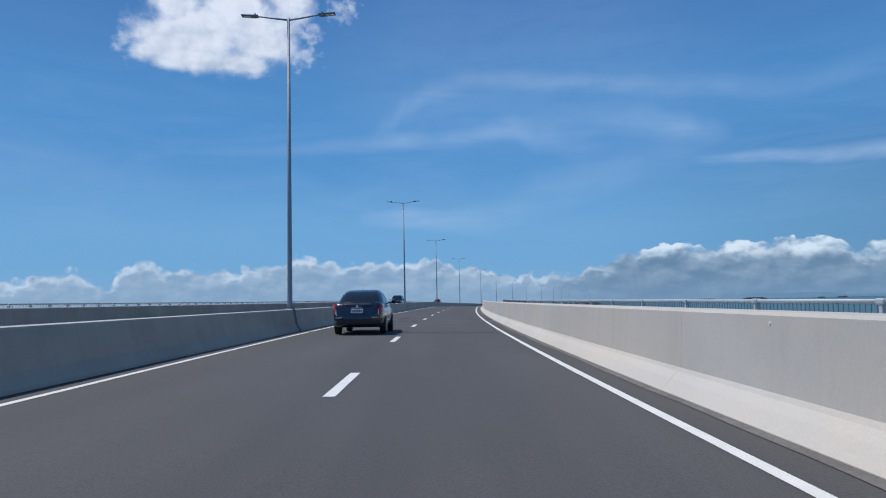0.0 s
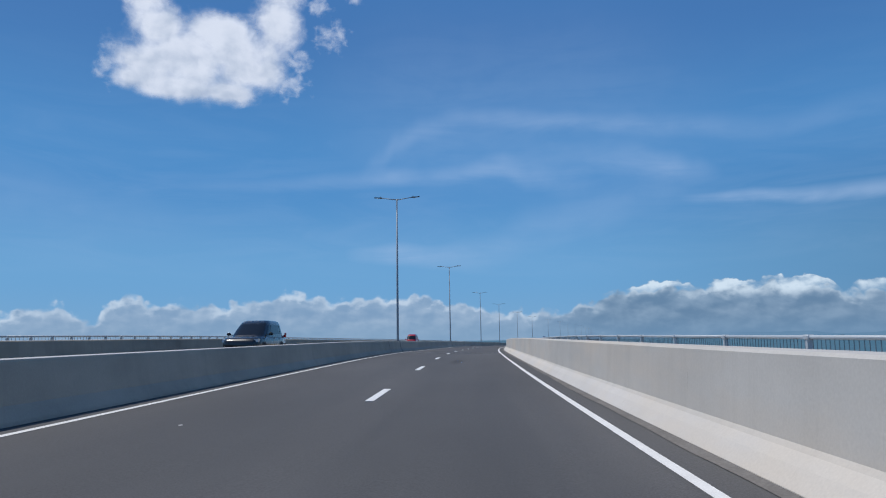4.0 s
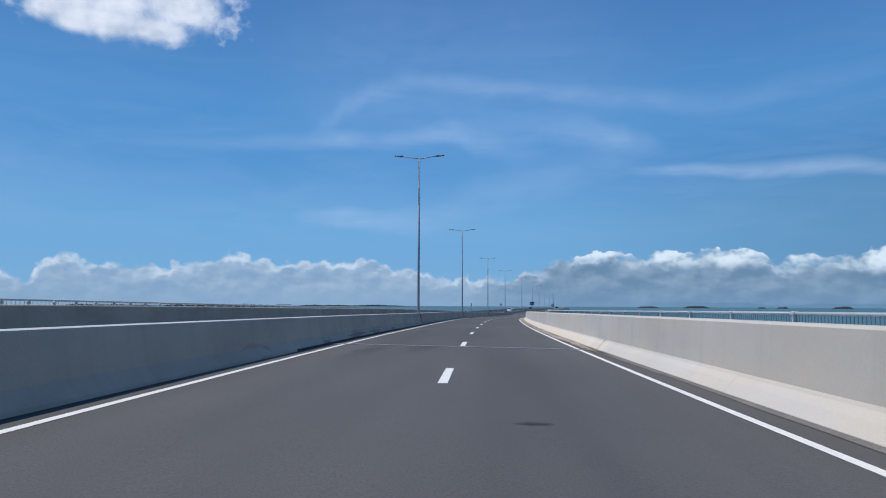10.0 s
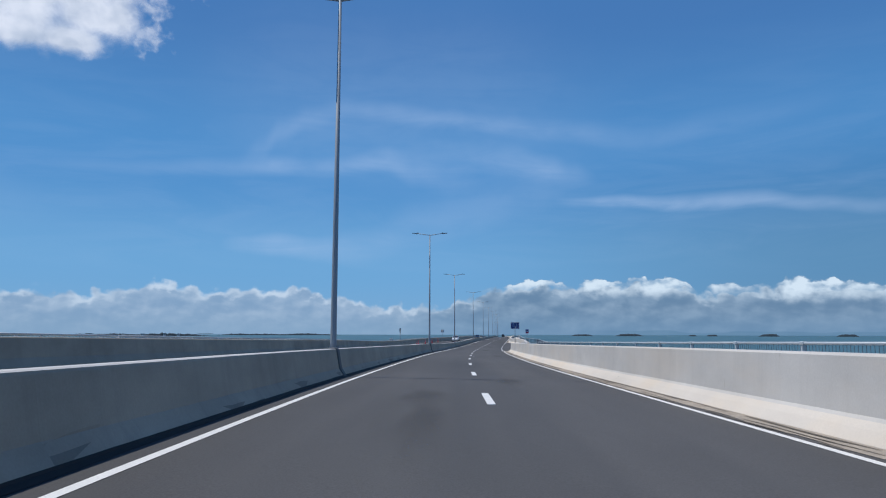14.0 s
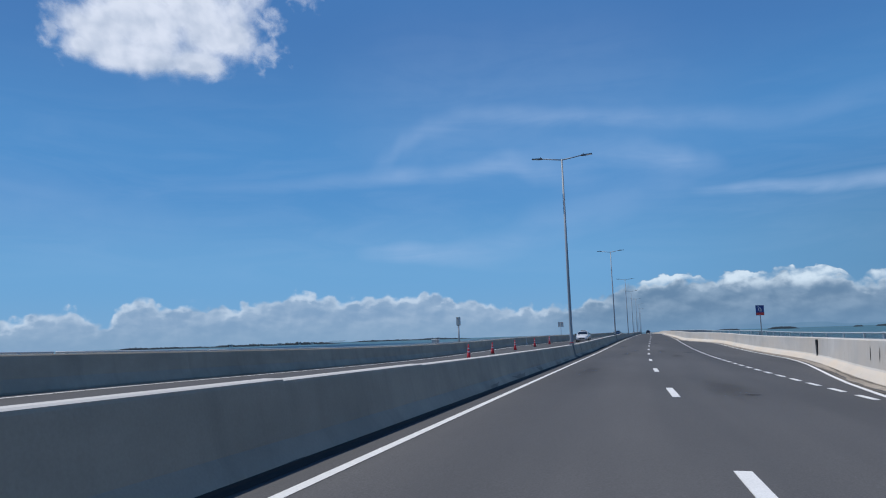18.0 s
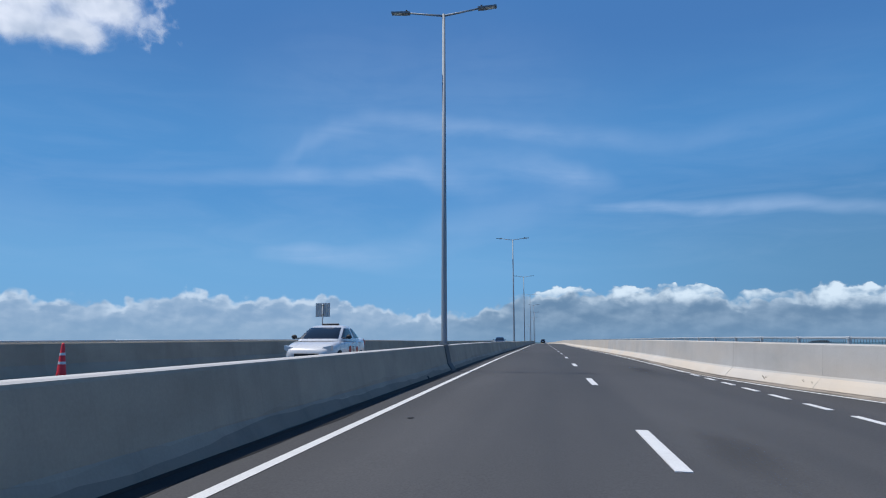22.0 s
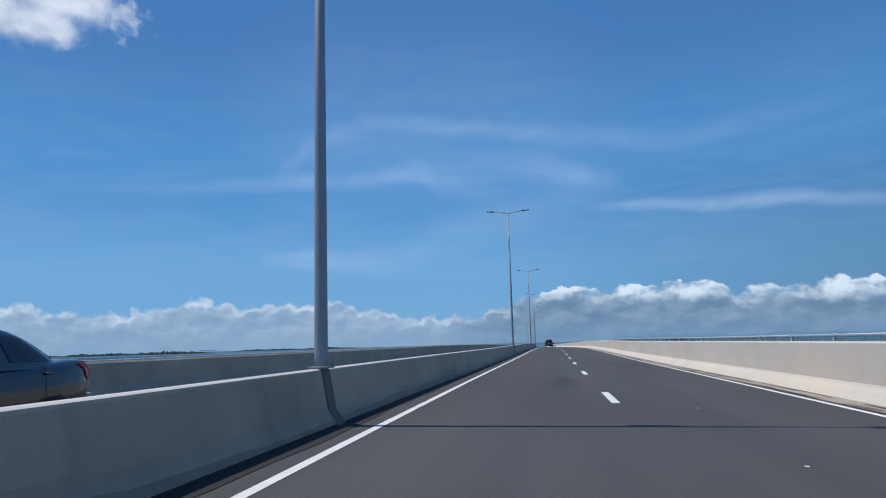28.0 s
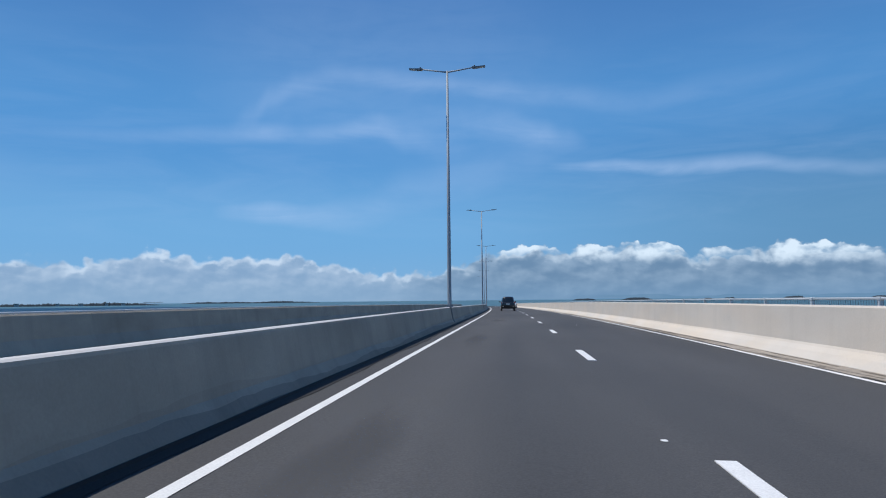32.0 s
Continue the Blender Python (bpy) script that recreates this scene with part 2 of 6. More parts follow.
coarse_relief = relief(0.42, (1, 1.7, 1), 13.0, (-0.5, 0.55))
fine_relief = relief(1.05, (1, 1.5, 1), 27.0, (-0.22, 0.26))
lit = wmath("ADD", wmath("MULTIPLY", coarse_relief, 1.7), wmath("MULTIPLY", fine_relief, 0.75))
toplit = wramp(depth, 1.5, 0.05)
head = wmath("MULTIPLY", wramp(wmath("ADD", wmath("MULTIPLY", toplit, 1.0), lit), 0.42, 1.1), wmath("ADD", 0.22, wmath("MULTIPLY", wramp(wnoise(0.33, 3, (1, 0.8, 1), 0.5, 41.0), 0.40, 0.58), 0.78)))
cp = ramp_of(CAPS, 13.5, 53, (8.0, 8.0, 1.0), "CARDINAL")
rough_top = wmath("ADD", wmath("MULTIPLY", lumps, 0.6), wmath("ADD", wmath("MULTIPLY", mid_fine, 0.4), -0.06))
above = wramp(wmath("SUBTRACT", wmath("ADD", wmath("MULTIPLY", cp[0], 7.75), rough_top), EL), 0.0, 0.16)
floor_ = wramp(wmath("SUBTRACT", wmath("SUBTRACT", EL, wmath("MULTIPLY", cp[1], 8.0)), wmath("ADD", wmath("MULTIPLY", mid_puff, 1.4), wmath("MULTIPLY", mid_fine, 0.8))), -0.75, 0.4)
there = wramp(wmath("ADD", cp[2], wmath("MULTIPLY", mid_fine, 1.1)), 0.05, 0.95)
cap = wmath("MULTIPLY", wmath("MULTIPLY", above, floor_), wmath("MULTIPLY", there, wramp(wmath("ADD", lit, 0.5), -0.2, 0.65)))
head = wmath("MAXIMUM", cap, wmath("MULTIPLY", head, wmath("SUBTRACT", 1.0, wmath("MULTIPLY", eastness, 0.5))))
cover = wmath("MAXIMUM", cover, cap)
mottle = wramp(wmath("ADD", wmath("ADD", lit, wmath("MULTIPLY", wmath("SUBTRACT", layer, 0.5), 1.3)), wmath("MULTIPLY", toplit, 0.3)), -0.55, 0.8)
body = wmix(eastness, wmix(mottle, (3.3, 5.1, 7.7), (5.6, 7.3, 9.6)), wmix(mottle, (2.0, 3.5, 5.6), (3.8, 5.5, 7.7)))
white = wmix(eastness, (8.6, 10.2, 12.2), (9.5, 11.4, 13.3))
haze = wramp(EL, 2.2, -0.2)
BODY = wmix(wmath("MULTIPLY", haze, 0.72), body, wmix(eastness, (3.3, 5.3, 7.8), (2.3, 4.2, 6.7)))
ridge = wmath("ADD", 0.16, wmath("MULTIPLY", wmath("SUBTRACT", wnoise(0.22, 3, (1, 0, 1), 0.5, 31.0), 0.5), 0.9))
hills = wmath("MULTIPLY", wmath("MULTIPLY", wramp(wmath("SUBTRACT", ridge, EL), -0.03, 0.05), wmath("MULTIPLY", wramp(AZ, 21.0, 27.0), wramp(AZ, 50.0, 44.0))), 0.45)
BODY = wmix(hills, BODY, (1.4, 3.1, 5.0))
HEADS = wmix(cover, HIGH, wmix(head, BODY, white))
# sea colour below the horizon
ALL = wmix(wramp(EL, -0.05, -0.35), HEADS, (1.5, 2.9, 4.0))
bg = WN.new("ShaderNodeBackground")
bg.inputs[1].default_value = 0.07
WL.new(ALL, bg.inputs[0])
out = WN.new("ShaderNodeOutputWorld")
WL.new(bg.outputs[0], out.inputs[0])

sun = new("sun", bpy.data.lights.new("sun", "SUN"))
sun.data.energy, sun.data.angle, sun.data.color = 3.6, radians(0.55), (1.0, 0.95, 0.88)
sa, se = radians(SUN_AZ), radians(SUN_ELEV)
sun_way = Vector((math.sin(sa) * math.cos(se), math.cos(sa) * math.cos(se), math.sin(se)))
sun.matrix_world = look(sun_way * 60, (0, 0, 0))


# ---- materials ----
def material(name, base, rough=0.7, metal=0.0, var=0.0, scale=4.0, bump=0.0, bump_scale=60.0, dark=None, stretch=(1, 1, 1), emit=0.0, random_tone=0.0, spec=0.5):
    """A plain surface with broad stains (var, towards dark) and fine relief."""
    m = bpy.data.materials.new(name)
    m.use_nodes = True
    nt = m.node_tree
    N, L = nt.nodes, nt.links
    b = N["Principled BSDF"]
    b.inputs["Roughness"].default_value, b.inputs["Metallic"].default_value = rough, metal
    b.inputs["Specular IOR Level"].default_value = spec
    b.inputs["Base Color"].default_value = (*base, 1)
    tc = N.new("ShaderNodeTexCoord")
    col = None
    if var > 0:
        mp = N.new("ShaderNodeMapping")
        mp.inputs["Scale"].default_value = stretch
        L.new(tc.outputs["Object"], mp.inputs["Vector"])
        a = N.new("ShaderNodeTexNoise")
        a.inputs["Scale"].default_value, a.inputs["Detail"].default_value, a.inputs["Roughness"].default_value = scale, 6, 0.62
        L.new(mp.outputs[0], a.inputs["Vector"])
        r = N.new("ShaderNodeMapRange")
        r.inputs[1].default_value, r.inputs[2].default_value, r.inputs[4].default_value = 0.32, 0.72, var
        L.new(a.outputs[0], r.inputs[0])
        mx = N.new("ShaderNodeMix")
        mx.data_type = "RGBA"
        mx.inputs[6].default_value = (*base, 1)
        mx.inputs[7].default_value = (*(dark or tuple(c * 0.55 for c in base)), 1)
        L.new(r.outputs[0], mx.inputs[0])
        col = mx.outputs[2]
        fine_n = N.new("ShaderNodeTexNoise")
        fine_n.inputs["Scale"].default_value, fine_n.inputs["Detail"].default_value = bump_scale, 4
        L.new(tc.outputs["Object"], fine_n.inputs["Vector"])
        g = N.new("ShaderNodeMapRange")
        g.inputs[1].default_value, g.inputs[2].default_value = 0.3, 0.7
        g.inputs[3].default_value, g.inputs[4].default_value = 1 - var * 0.35, 1 + var * 0.25
        L.new(fine_n.outputs[0], g.inputs[0])
        mul = N.new("ShaderNodeVectorMath")
        mul.operation = "SCALE"
        L.new(col, mul.inputs[0])
        L.new(g.outputs[0], mul.inputs["Scale"])
        col = mul.outputs[0]
        if bump > 0:
            bp = N.new("ShaderNodeBump")
            bp.inputs["Strength"].default_value, bp.inputs["Distance"].default_value = bump, 0.01
            L.new(fine_n.outputs[0], bp.inputs["Height"])
            L.new(bp.outputs[0], b.inputs["Normal"])
        rr = N.new("ShaderNodeMapRange")
        rr.inputs[3].default_value, rr.inputs[4].default_value = max(0.02, rough - 0.1), min(1, rough + 0.1)
        L.new(a.outputs[0], rr.inputs[0])
        L.new(rr.outputs[0], b.inputs["Roughness"])
    if random_tone > 0:
        oi = N.new("ShaderNodeObjectInfo")
        g = N.new("ShaderNodeMapRange")
        g.inputs[3].default_value, g.inputs[4].default_value = 1 - random_tone, 1 + random_tone
        L.new(oi.outputs["Random"], g.inputs[0])
        mul = N.new("ShaderNodeVectorMath")
        mul.operation = "SCALE"
        if col is None:
            mul.inputs[0].default_value = base
        else:
            L.new(col, mul.inputs[0])
        L.new(g.outputs[0], mul.inputs["Scale"])
        col = mul.outputs[0]
    if col is not None:
        L.new(col, b.inputs["Base Color"])
    if emit > 0:
        b.inputs["Emission Color"].default_value = (*base, 1)
        b.inputs["Emission Strength"].default_value = emit
    return m


def asphalt_material():
    m = bpy.data.materials.new("asphalt")
    m.use_nodes = True
    N, L = m.node_tree.nodes, m.node_tree.links
    b = N["Principled BSDF"]
    uv = N.new("ShaderNodeUVMap")                 # u across, v along, in metres
    tc = N.new("ShaderNodeTexCoord")

    def noise_of(vec, scale, detail=5, stretch=(1, 1, 1), rough=0.6):
        mp = N.new("ShaderNodeMapping")
        mp.inputs["Scale"].default_value = stretch
        L.new(vec, mp.inputs["Vector"])
        n = N.new("ShaderNodeTexNoise")
        n.inputs["Scale"].default_value, n.inputs["Detail"].default_value, n.inputs["Roughness"].default_value = scale, detail, rough
        L.new(mp.outputs[0], n.inputs["Vector"])
        return n.outputs[0]

    def rng(v, a, b_, c, d):
        r = N.new("ShaderNodeMapRange")
        r.inputs[1].default_value, r.inputs[2].default_value, r.inputs[3].default_value, r.inputs[4].default_value = a, b_, c, d
        L.new(v, r.inputs[0])
        return r.outputs[0]

    def mult(a, b_):
        n = N.new("ShaderNodeMath")
        n.operation = "MULTIPLY"
        L.new(a, n.inputs[0])
        L.new(b_, n.inputs[1])
        return n.outputs[0]

    wear = rng(noise_of(uv.outputs[0], 0.55, 4, (1.0, 0.035, 1)), 0.3, 0.7, 0.8, 1.2)      # tracks along the lanes
    patch = rng(noise_of(uv.outputs[0], 0.22, 5, (1, 0.3, 1)), 0.3, 0.7, 0.86, 1.14)
    grain = rng(noise_of(tc.outputs["Object"], 55, 3), 0.25, 0.75, 0.72, 1.28)
    along = N.new("ShaderNodeSeparateXYZ")
    L.new(uv.outputs[0], along.inputs[0])
    newer = rng(along.outputs[1], 404, 432, 1.0, 0.84)                # newer, darker surfacing on the last stretch
    tone = mult(mult(mult(wear, patch), grain), newer)
    sc = N.new("ShaderNodeVectorMath")
    sc.operation = "SCALE"
    sc.inputs[0].default_value = (0.080, 0.0795, 0.081)
    L.new(tone, sc.inputs["Scale"])
    L.new(sc.outputs[0], b.inputs["Base Color"])
    L.new(rng(wear, 0.84, 1.16, 0.78, 0.9), b.inputs["Roughness"])
    b.inputs["Specular IOR Level"].default_value = 0.35
    bp = N.new("ShaderNodeBump")
    bp.inputs["Strength"].default_value, bp.inputs["Distance"].default_value = 0.35, 0.006
    L.new(grain, bp.inputs["Height"])
    L.new(bp.outputs[0], b.inputs["Normal"])
    return m


def concrete_material(name, base, streak_amount, stain=(0.12, 0.1, 0.085), tone=0.03, warm=None, mottle=0.86):
    """Cast concrete with upright runs of dirt, cloudy patches, small pores and a tone that differs from piece to piece."""
    m = bpy.data.materials.new(name)
    m.use_nodes = True
    N, L = m.node_tree.nodes, m.node_tree.links
    b = N["Principled BSDF"]
    place = N.new("ShaderNodeNewGeometry")
    oi = N.new("ShaderNodeObjectInfo")

    def nz(scale, detail, stretch, rough=0.6):
        mp = N.new("ShaderNodeMapping")
        mp.inputs["Scale"].default_value = stretch
        L.new(place.outputs["Position"], mp.inputs["Vector"])
        n = N.new("ShaderNodeTexNoise")
        n.inputs["Scale"].default_value, n.inputs["Detail"].default_value, n.inputs["Roughness"].default_value = scale, detail, rough
        L.new(mp.outputs[0], n.inputs["Vector"])
        return n.outputs[0]

    def rng(v, a, b_, c, d):
        r = N.new("ShaderNodeMapRange")
        r.inputs[1].default_value, r.inputs[2].default_value, r.inputs[3].default_value, r.inputs[4].default_value = a, b_, c, d
        L.new(v, r.inputs[0])
        return r.outputs[0]

    def mix(f, a, c):
        n = N.new("ShaderNodeMix")
        n.data_type = "RGBA"
        L.new(f, n.inputs[0])
        for s, v in ((n.inputs[6], a), (n.inputs[7], c)):
            if isinstance(v, tuple):
                s.default_value = (*v, 1)
            else:
                L.new(v, s)
        return n.outputs[2]

    cloudy = rng(nz(0.7, 5, (1, 0.5, 1.0)), 0.3, 0.7, 0.0, 1.0)
    runs = rng(nz(1.0, 5, (1.0, 1.7, 0.12), 0.7), 0.5, 0.78, 0.0, streak_amount)
    pores = rng(nz(38, 3, (1, 1, 1)), 0.3, 0.7, 0.95, 1.04)
    c = mix(cloudy, base, tuple(v * mottle for v in base))
    if warm:
        c = mix(rng(nz(0.45, 4, (1, 0.4, 1.6)), 0.42, 0.66, 0.0, 0.75), c, warm)
    c = mix(runs, c, stain)
    sc = N.new("ShaderNodeVectorMath")
    sc.operation = "SCALE"
    L.new(c, sc.inputs[0])
    L.new(pores, sc.inputs["Scale"])
    sc2 = N.new("ShaderNodeVectorMath")
    sc2.operation = "SCALE"
    L.new(sc.outputs[0], sc2.inputs[0])
    L.new(rng(oi.outputs["Random"], 0, 1, 1 - tone, 1 + tone), sc2.inputs["Scale"])
    L.new(sc2.outputs[0], b.inputs["Base Color"])
    b.inputs["Roughness"].default_value = 0.85
    b.inputs["Specular IOR Level"].default_value = 0.3
    bp = N.new("ShaderNodeBump")
    bp.inputs["Strength"].default_value, bp.inputs["Distance"].default_value = 0.07, 0.004
    L.new(pores, bp.inputs["Height"])
    L.new(bp.outputs[0], b.inputs["Normal"])
    return m


def sea_material():
    m = bpy.data.materials.new("sea_water")
    m.use_nodes = True
    N, L = m.node_tree.nodes, m.node_tree.links
    b = N["Principled BSDF"]
    tc = N.new("ShaderNodeTexCoord")
    w = N.new("ShaderNodeTexNoise")
    w.inputs["Scale"].default_value, w.inputs["Detail"].default_value = 0.004, 6
    L.new(tc.outputs["Object"], w.inputs["Vector"])
    mx = N.new("ShaderNodeMix")
    mx.data_type = "RGBA"
    mx.inputs[6].default_value, mx.inputs[7].default_value = (0.045, 0.105, 0.135, 1), (0.075, 0.16, 0.175, 1)
    L.new(w.outputs[0], mx.inputs[0])
    L.new(mx.outputs[2], b.inputs["Base Color"])
    b.inputs["Roughness"].default_value = 0.42
    b.inputs["Specular IOR Level"].default_value = 0.25
    n = N.new("ShaderNodeTexNoise")
    n.inputs["Scale"].default_value, n.inputs["Detail"].default_value = 0.25, 8
    L.new(tc.outputs["Object"], n.inputs["Vector"])
    bp = N.new("ShaderNodeBump")
    bp.inputs["Strength"].default_value, bp.inputs["Distance"].default_value = 0.8, 0.6
    L.new(n.outputs[0], bp.inputs["Height"])
    L.new(bp.outputs[0], b.inputs["Normal"])
    return m


def stain_material(name, base, strength):
    """A stain that fades out from the middle of its patch and lets the road show through its uneven rim."""
    m = bpy.data.materials.new(name)
    m.use_nodes = True
    N, L = m.node_tree.nodes, m.node_tree.links
    b = N["Principled BSDF"]
    b.inputs["Base Color"].default_value, b.inputs["Roughness"].default_value = (*base, 1), 0.8
    tc = N.new("ShaderNodeTexCoord")
    ln = N.new("ShaderNodeVectorMath")
    ln.operation = "LENGTH"
    L.new(tc.outputs["Object"], ln.inputs[0])
    nz = N.new("ShaderNodeTexNoise")
    nz.inputs["Scale"].default_value, nz.inputs["Detail"].default_value = 2.2, 5
    L.new(tc.outputs["Object"], nz.inputs["Vector"])
    ad = N.new("ShaderNodeMath")
    ad.operation = "MULTIPLY_ADD"
    ad.inputs[1].default_value, ad.inputs[2].default_value = 0.7, -0.35
    L.new(nz.outputs[0], ad.inputs[0])
    sm = N.new("ShaderNodeMath")
    L.new(ln.outputs["Value"], sm.inputs[0])
    L.new(ad.outputs[0], sm.inputs[1])
    r = N.new("ShaderNodeMapRange")
    r.interpolation_type = "SMOOTHSTEP"
    r.inputs[1].default_value, r.inputs[2].default_value, r.inputs[3].default_value, r.inputs[4].default_value = 0.1, 0.62, strength, 0.0
    L.new(sm.outputs[0], r.inputs[0])
    L.new(r.outputs[0], b.inputs["Alpha"])
    return m


ASPHALT = asphalt_material()
CONCRETE = concrete_material("pale_concrete", (0.53, 0.515, 0.485), 0.2, (0.25, 0.23, 0.2), 0.015, warm=(0.55, 0.49, 0.42), mottle=0.82)
CONCRETE_PALE = concrete_material("bleached_concrete", (0.56, 0.545, 0.52), 0.16, (0.27, 0.25, 0.22), 0.03, warm=(0.55, 0.50, 0.44), mottle=0.78)
CONCRETE_FOOT = concrete_material("washed_concrete", (0.55, 0.535, 0.515), 0.1, (0.25, 0.23, 0.21), 0.012, warm=(0.56, 0.50, 0.42))
CONCRETE_BEIGE = concrete_material("beige_concrete", (0.60, 0.55, 0.485), 0.12, (0.25, 0.22, 0.19), 0.015, warm=(0.60, 0.52, 0.43))
CONCRETE_WARM = concrete_material("sandy_concrete", (0.62, 0.575, 0.515), 0.06, (0.28, 0.25, 0.21), 0.012, warm=(0.63, 0.535, 0.42))
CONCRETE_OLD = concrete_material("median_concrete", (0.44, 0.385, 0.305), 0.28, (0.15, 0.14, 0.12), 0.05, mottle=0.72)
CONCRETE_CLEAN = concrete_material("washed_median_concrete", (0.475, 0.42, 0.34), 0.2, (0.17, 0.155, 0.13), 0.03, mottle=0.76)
# paints sunlight onto barrier tops by a paler colour; also the mortar run
SUNLIT_TOP_MORTAR = concrete_material("sunlit_top_and_mortar", (0.60, 0.585, 0.56), 0.1, (0.3, 0.28, 0.26), 0.01)
# concrete darkened to stand for the shade below the lamp poles
PEDESTAL_SHADE = concrete_material("pedestal_shade", (0.15, 0.15, 0.15), 0.3, (0.08, 0.08, 0.08))
OIL = stain_material("oil_stain", (0.03, 0.03, 0.031), 0.75)
WORN = stain_material("worn_dark_patch", (0.05, 0.049, 0.05), 0.2)
SEA = sea_material()
PAINT = material("road_paint", (0.78, 0.78, 0.76), 0.6, var=0.35, scale=3.0, bump=0.15, dark=(0.5, 0.5, 0.49))
GALV = material("galvanised_steel", (0.30, 0.34, 0.38), 0.62, 0.25, var=0.12, scale=1.5)
GALV_DARK = material("weathered_steel", (0.20, 0.23, 0.26), 0.55, 0.4, var=0.3, scale=5.0)
LENS = material("lamp_glass", (0.6, 0.62, 0.62), 0.2)
RUBBER = material("black_rubber", (0.02, 0.02, 0.022), 0.75, var=0.4, scale=8)
JOINT = material("joint_sealant", (0.012, 0.012, 0.013), 0.8)
STEEL = material("joint_steel", (0.42, 0.41, 0.40), 0.6, 0.2, var=0.4, scale=6)
GREY_DUST = material("grey_dust", (0.17, 0.16, 0.15), 0.95, var=0.6, scale=1.5, bump=0.3, bump_scale=25, dark=(0.09, 0.085, 0.08))
GRIME_SHADE = concrete_material("grime_and_shade", (0.28, 0.245, 0.20), 0.5, (0.13, 0.12, 0.105), 0.0, mottle=0.8)
DUST_SHADE = concrete_material("dust_and_shade", (0.41, 0.358, 0.285), 0.32, (0.15, 0.14, 0.12), 0.0, mottle=0.72)
TAR_SHADE = material("tarry_dirt_shade", (0.022, 0.022, 0.023), 0.9, var=0.5, scale=3, dark=(0.05, 0.048, 0.045))
DIRT = material("sand_dust", (0.38, 0.335, 0.28), 0.95, var=0.6, scale=2.0, bump=0.4, bump_scale=25, dark=(0.17, 0.15, 0.13))
CRACK = material("crack_dirt", (0.31, 0.295, 0.27), 0.95, var=0.4, scale=8)
# black enough to carry the median's shadow along with the dirt
SOOT_SHADE = material("black_dirt_shade", (0.018, 0.018, 0.019), 0.95, var=0.5, scale=6, dark=(0.032, 0.032, 0.032))
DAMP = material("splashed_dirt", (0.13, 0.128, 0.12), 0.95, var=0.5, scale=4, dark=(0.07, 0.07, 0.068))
SILT = material("damp_silt", (0.19, 0.168, 0.138), 0.95, var=0.6, scale=3, dark=(0.06, 0.055, 0.048))
WEED = material("dry_weed", (0.10, 0.085, 0.04), 0.9, var=0.4, scale=12)
FAR_ROOF = material("far_roof", (0.10, 0.13, 0.16), 0.8)
RAIL = material("rail_steel", (0.46, 0.51, 0.55), 0.58, 0.2, var=0.2, scale=4)
SIGN_BLUE = material("sign_blue", (0.012, 0.045, 0.2), 0.45, var=0.15, scale=6)
SIGN_RED = material("sign_red", (0.42, 0.03, 0.03), 0.45)
SIGN_WHITE = material("sign_white", (0.72, 0.74, 0.76), 0.5)
BOX_GREY = material("box_grey_paint", (0.5, 0.52, 0.52), 0.55, var=0.3, scale=4, dark=(0.36, 0.37, 0.36))
SIGN_BACK = material("sign_back", (0.42, 0.44, 0.47), 0.5, 0.3, var=0.25, scale=5)
CONE = material("post_red", (0.82, 0.035, 0.05), 0.5, var=0.2, scale=8)
GLASS_DARK = material("tinted_glass", (0.012, 0.014, 0.016), 0.08, spec=0.7)
CHROME = material("chrome", (0.6, 0.62, 0.64), 0.15, 1.0)
PLASTIC = material("black_plastic", (0.018, 0.018, 0.02), 0.6)
TAIL = material("tail_light", (0.5, 0.012, 0.018), 0.2)
HEADLIGHT = material("headlight", (0.65, 0.68, 0.7), 0.15)
RIM = material("alloy_rim", (0.4, 0.41, 0.42), 0.35, 0.8)
LAND = material("far_trees", (0.025, 0.045, 0.06), 0.9, var=0.5, scale=0.02)
LAND_BUILT = material("far_walls", (0.35, 0.37, 0.38), 0.8)


# ---- plan of the bridge ----
S0, DS = -30.0, 30.0
CURVE = [-1.24, -1.24, -0.9, -0.75, -0.51, -0.84, -0.93, -0.88, -0.83, -0.5, -0.91, -0.79, -0.64, -0.77, -0.51, -0.09, 0.17, 0.02, 0.01, -0.23, 0.01, -0.0, 0.25, 0.3, 0.3, 0.25, 0.2, 0.2, 0.2, 0.2, 0.2, 0.2]                # turn per km, left positive
LEVEL = [-0.12, 0.01, 0.15, 0.26, 0.41, 0.57, 0.38, 0.28, 0.09, -0.18, -0.38, -0.77, -1.11, -1.48, -1.61, -1.43, -1.28, -1.29, -1.3, -1.27, -1.3, -1.23, -1.29, -1.46, -1.67, -1.9, -2.13, -2.36, -2.6, -2.83, -3.07, -3.3]   # height of the deck
CROSS = 0.0159
SS = np.arange(S0, S0 + DS * (len(CURVE) - 1) + 0.1, 1.0)
_k = np.interp(SS, S0 + DS * np.arange(len(CURVE)), CURVE) / 1000
_i0 = int(-S0)
HEAD = np.concatenate([[0], np.cumsum((_k[1:] + _k[:-1]) / 2)])
HEAD = HEAD - HEAD[_i0] + 0.02082
CX = np.concatenate([[0], np.cumsum((np.sin(-HEAD)[1:] + np.sin(-HEAD)[:-1]) / 2)])
CY = np.concatenate([[0], np.cumsum((np.cos(HEAD)[1:] + np.cos(HEAD)[:-1]) / 2)])
CX, CY = CX - CX[_i0], CY - CY[_i0]
CZ = np.convolve(np.pad(np.interp(SS, S0 + DS * np.arange(len(LEVEL)), LEVEL), 15, mode="edge"), np.ones(31) / 31, "valid")
SS = SS + 0.071


def heading(s):
    return float(np.interp(s, SS, HEAD))


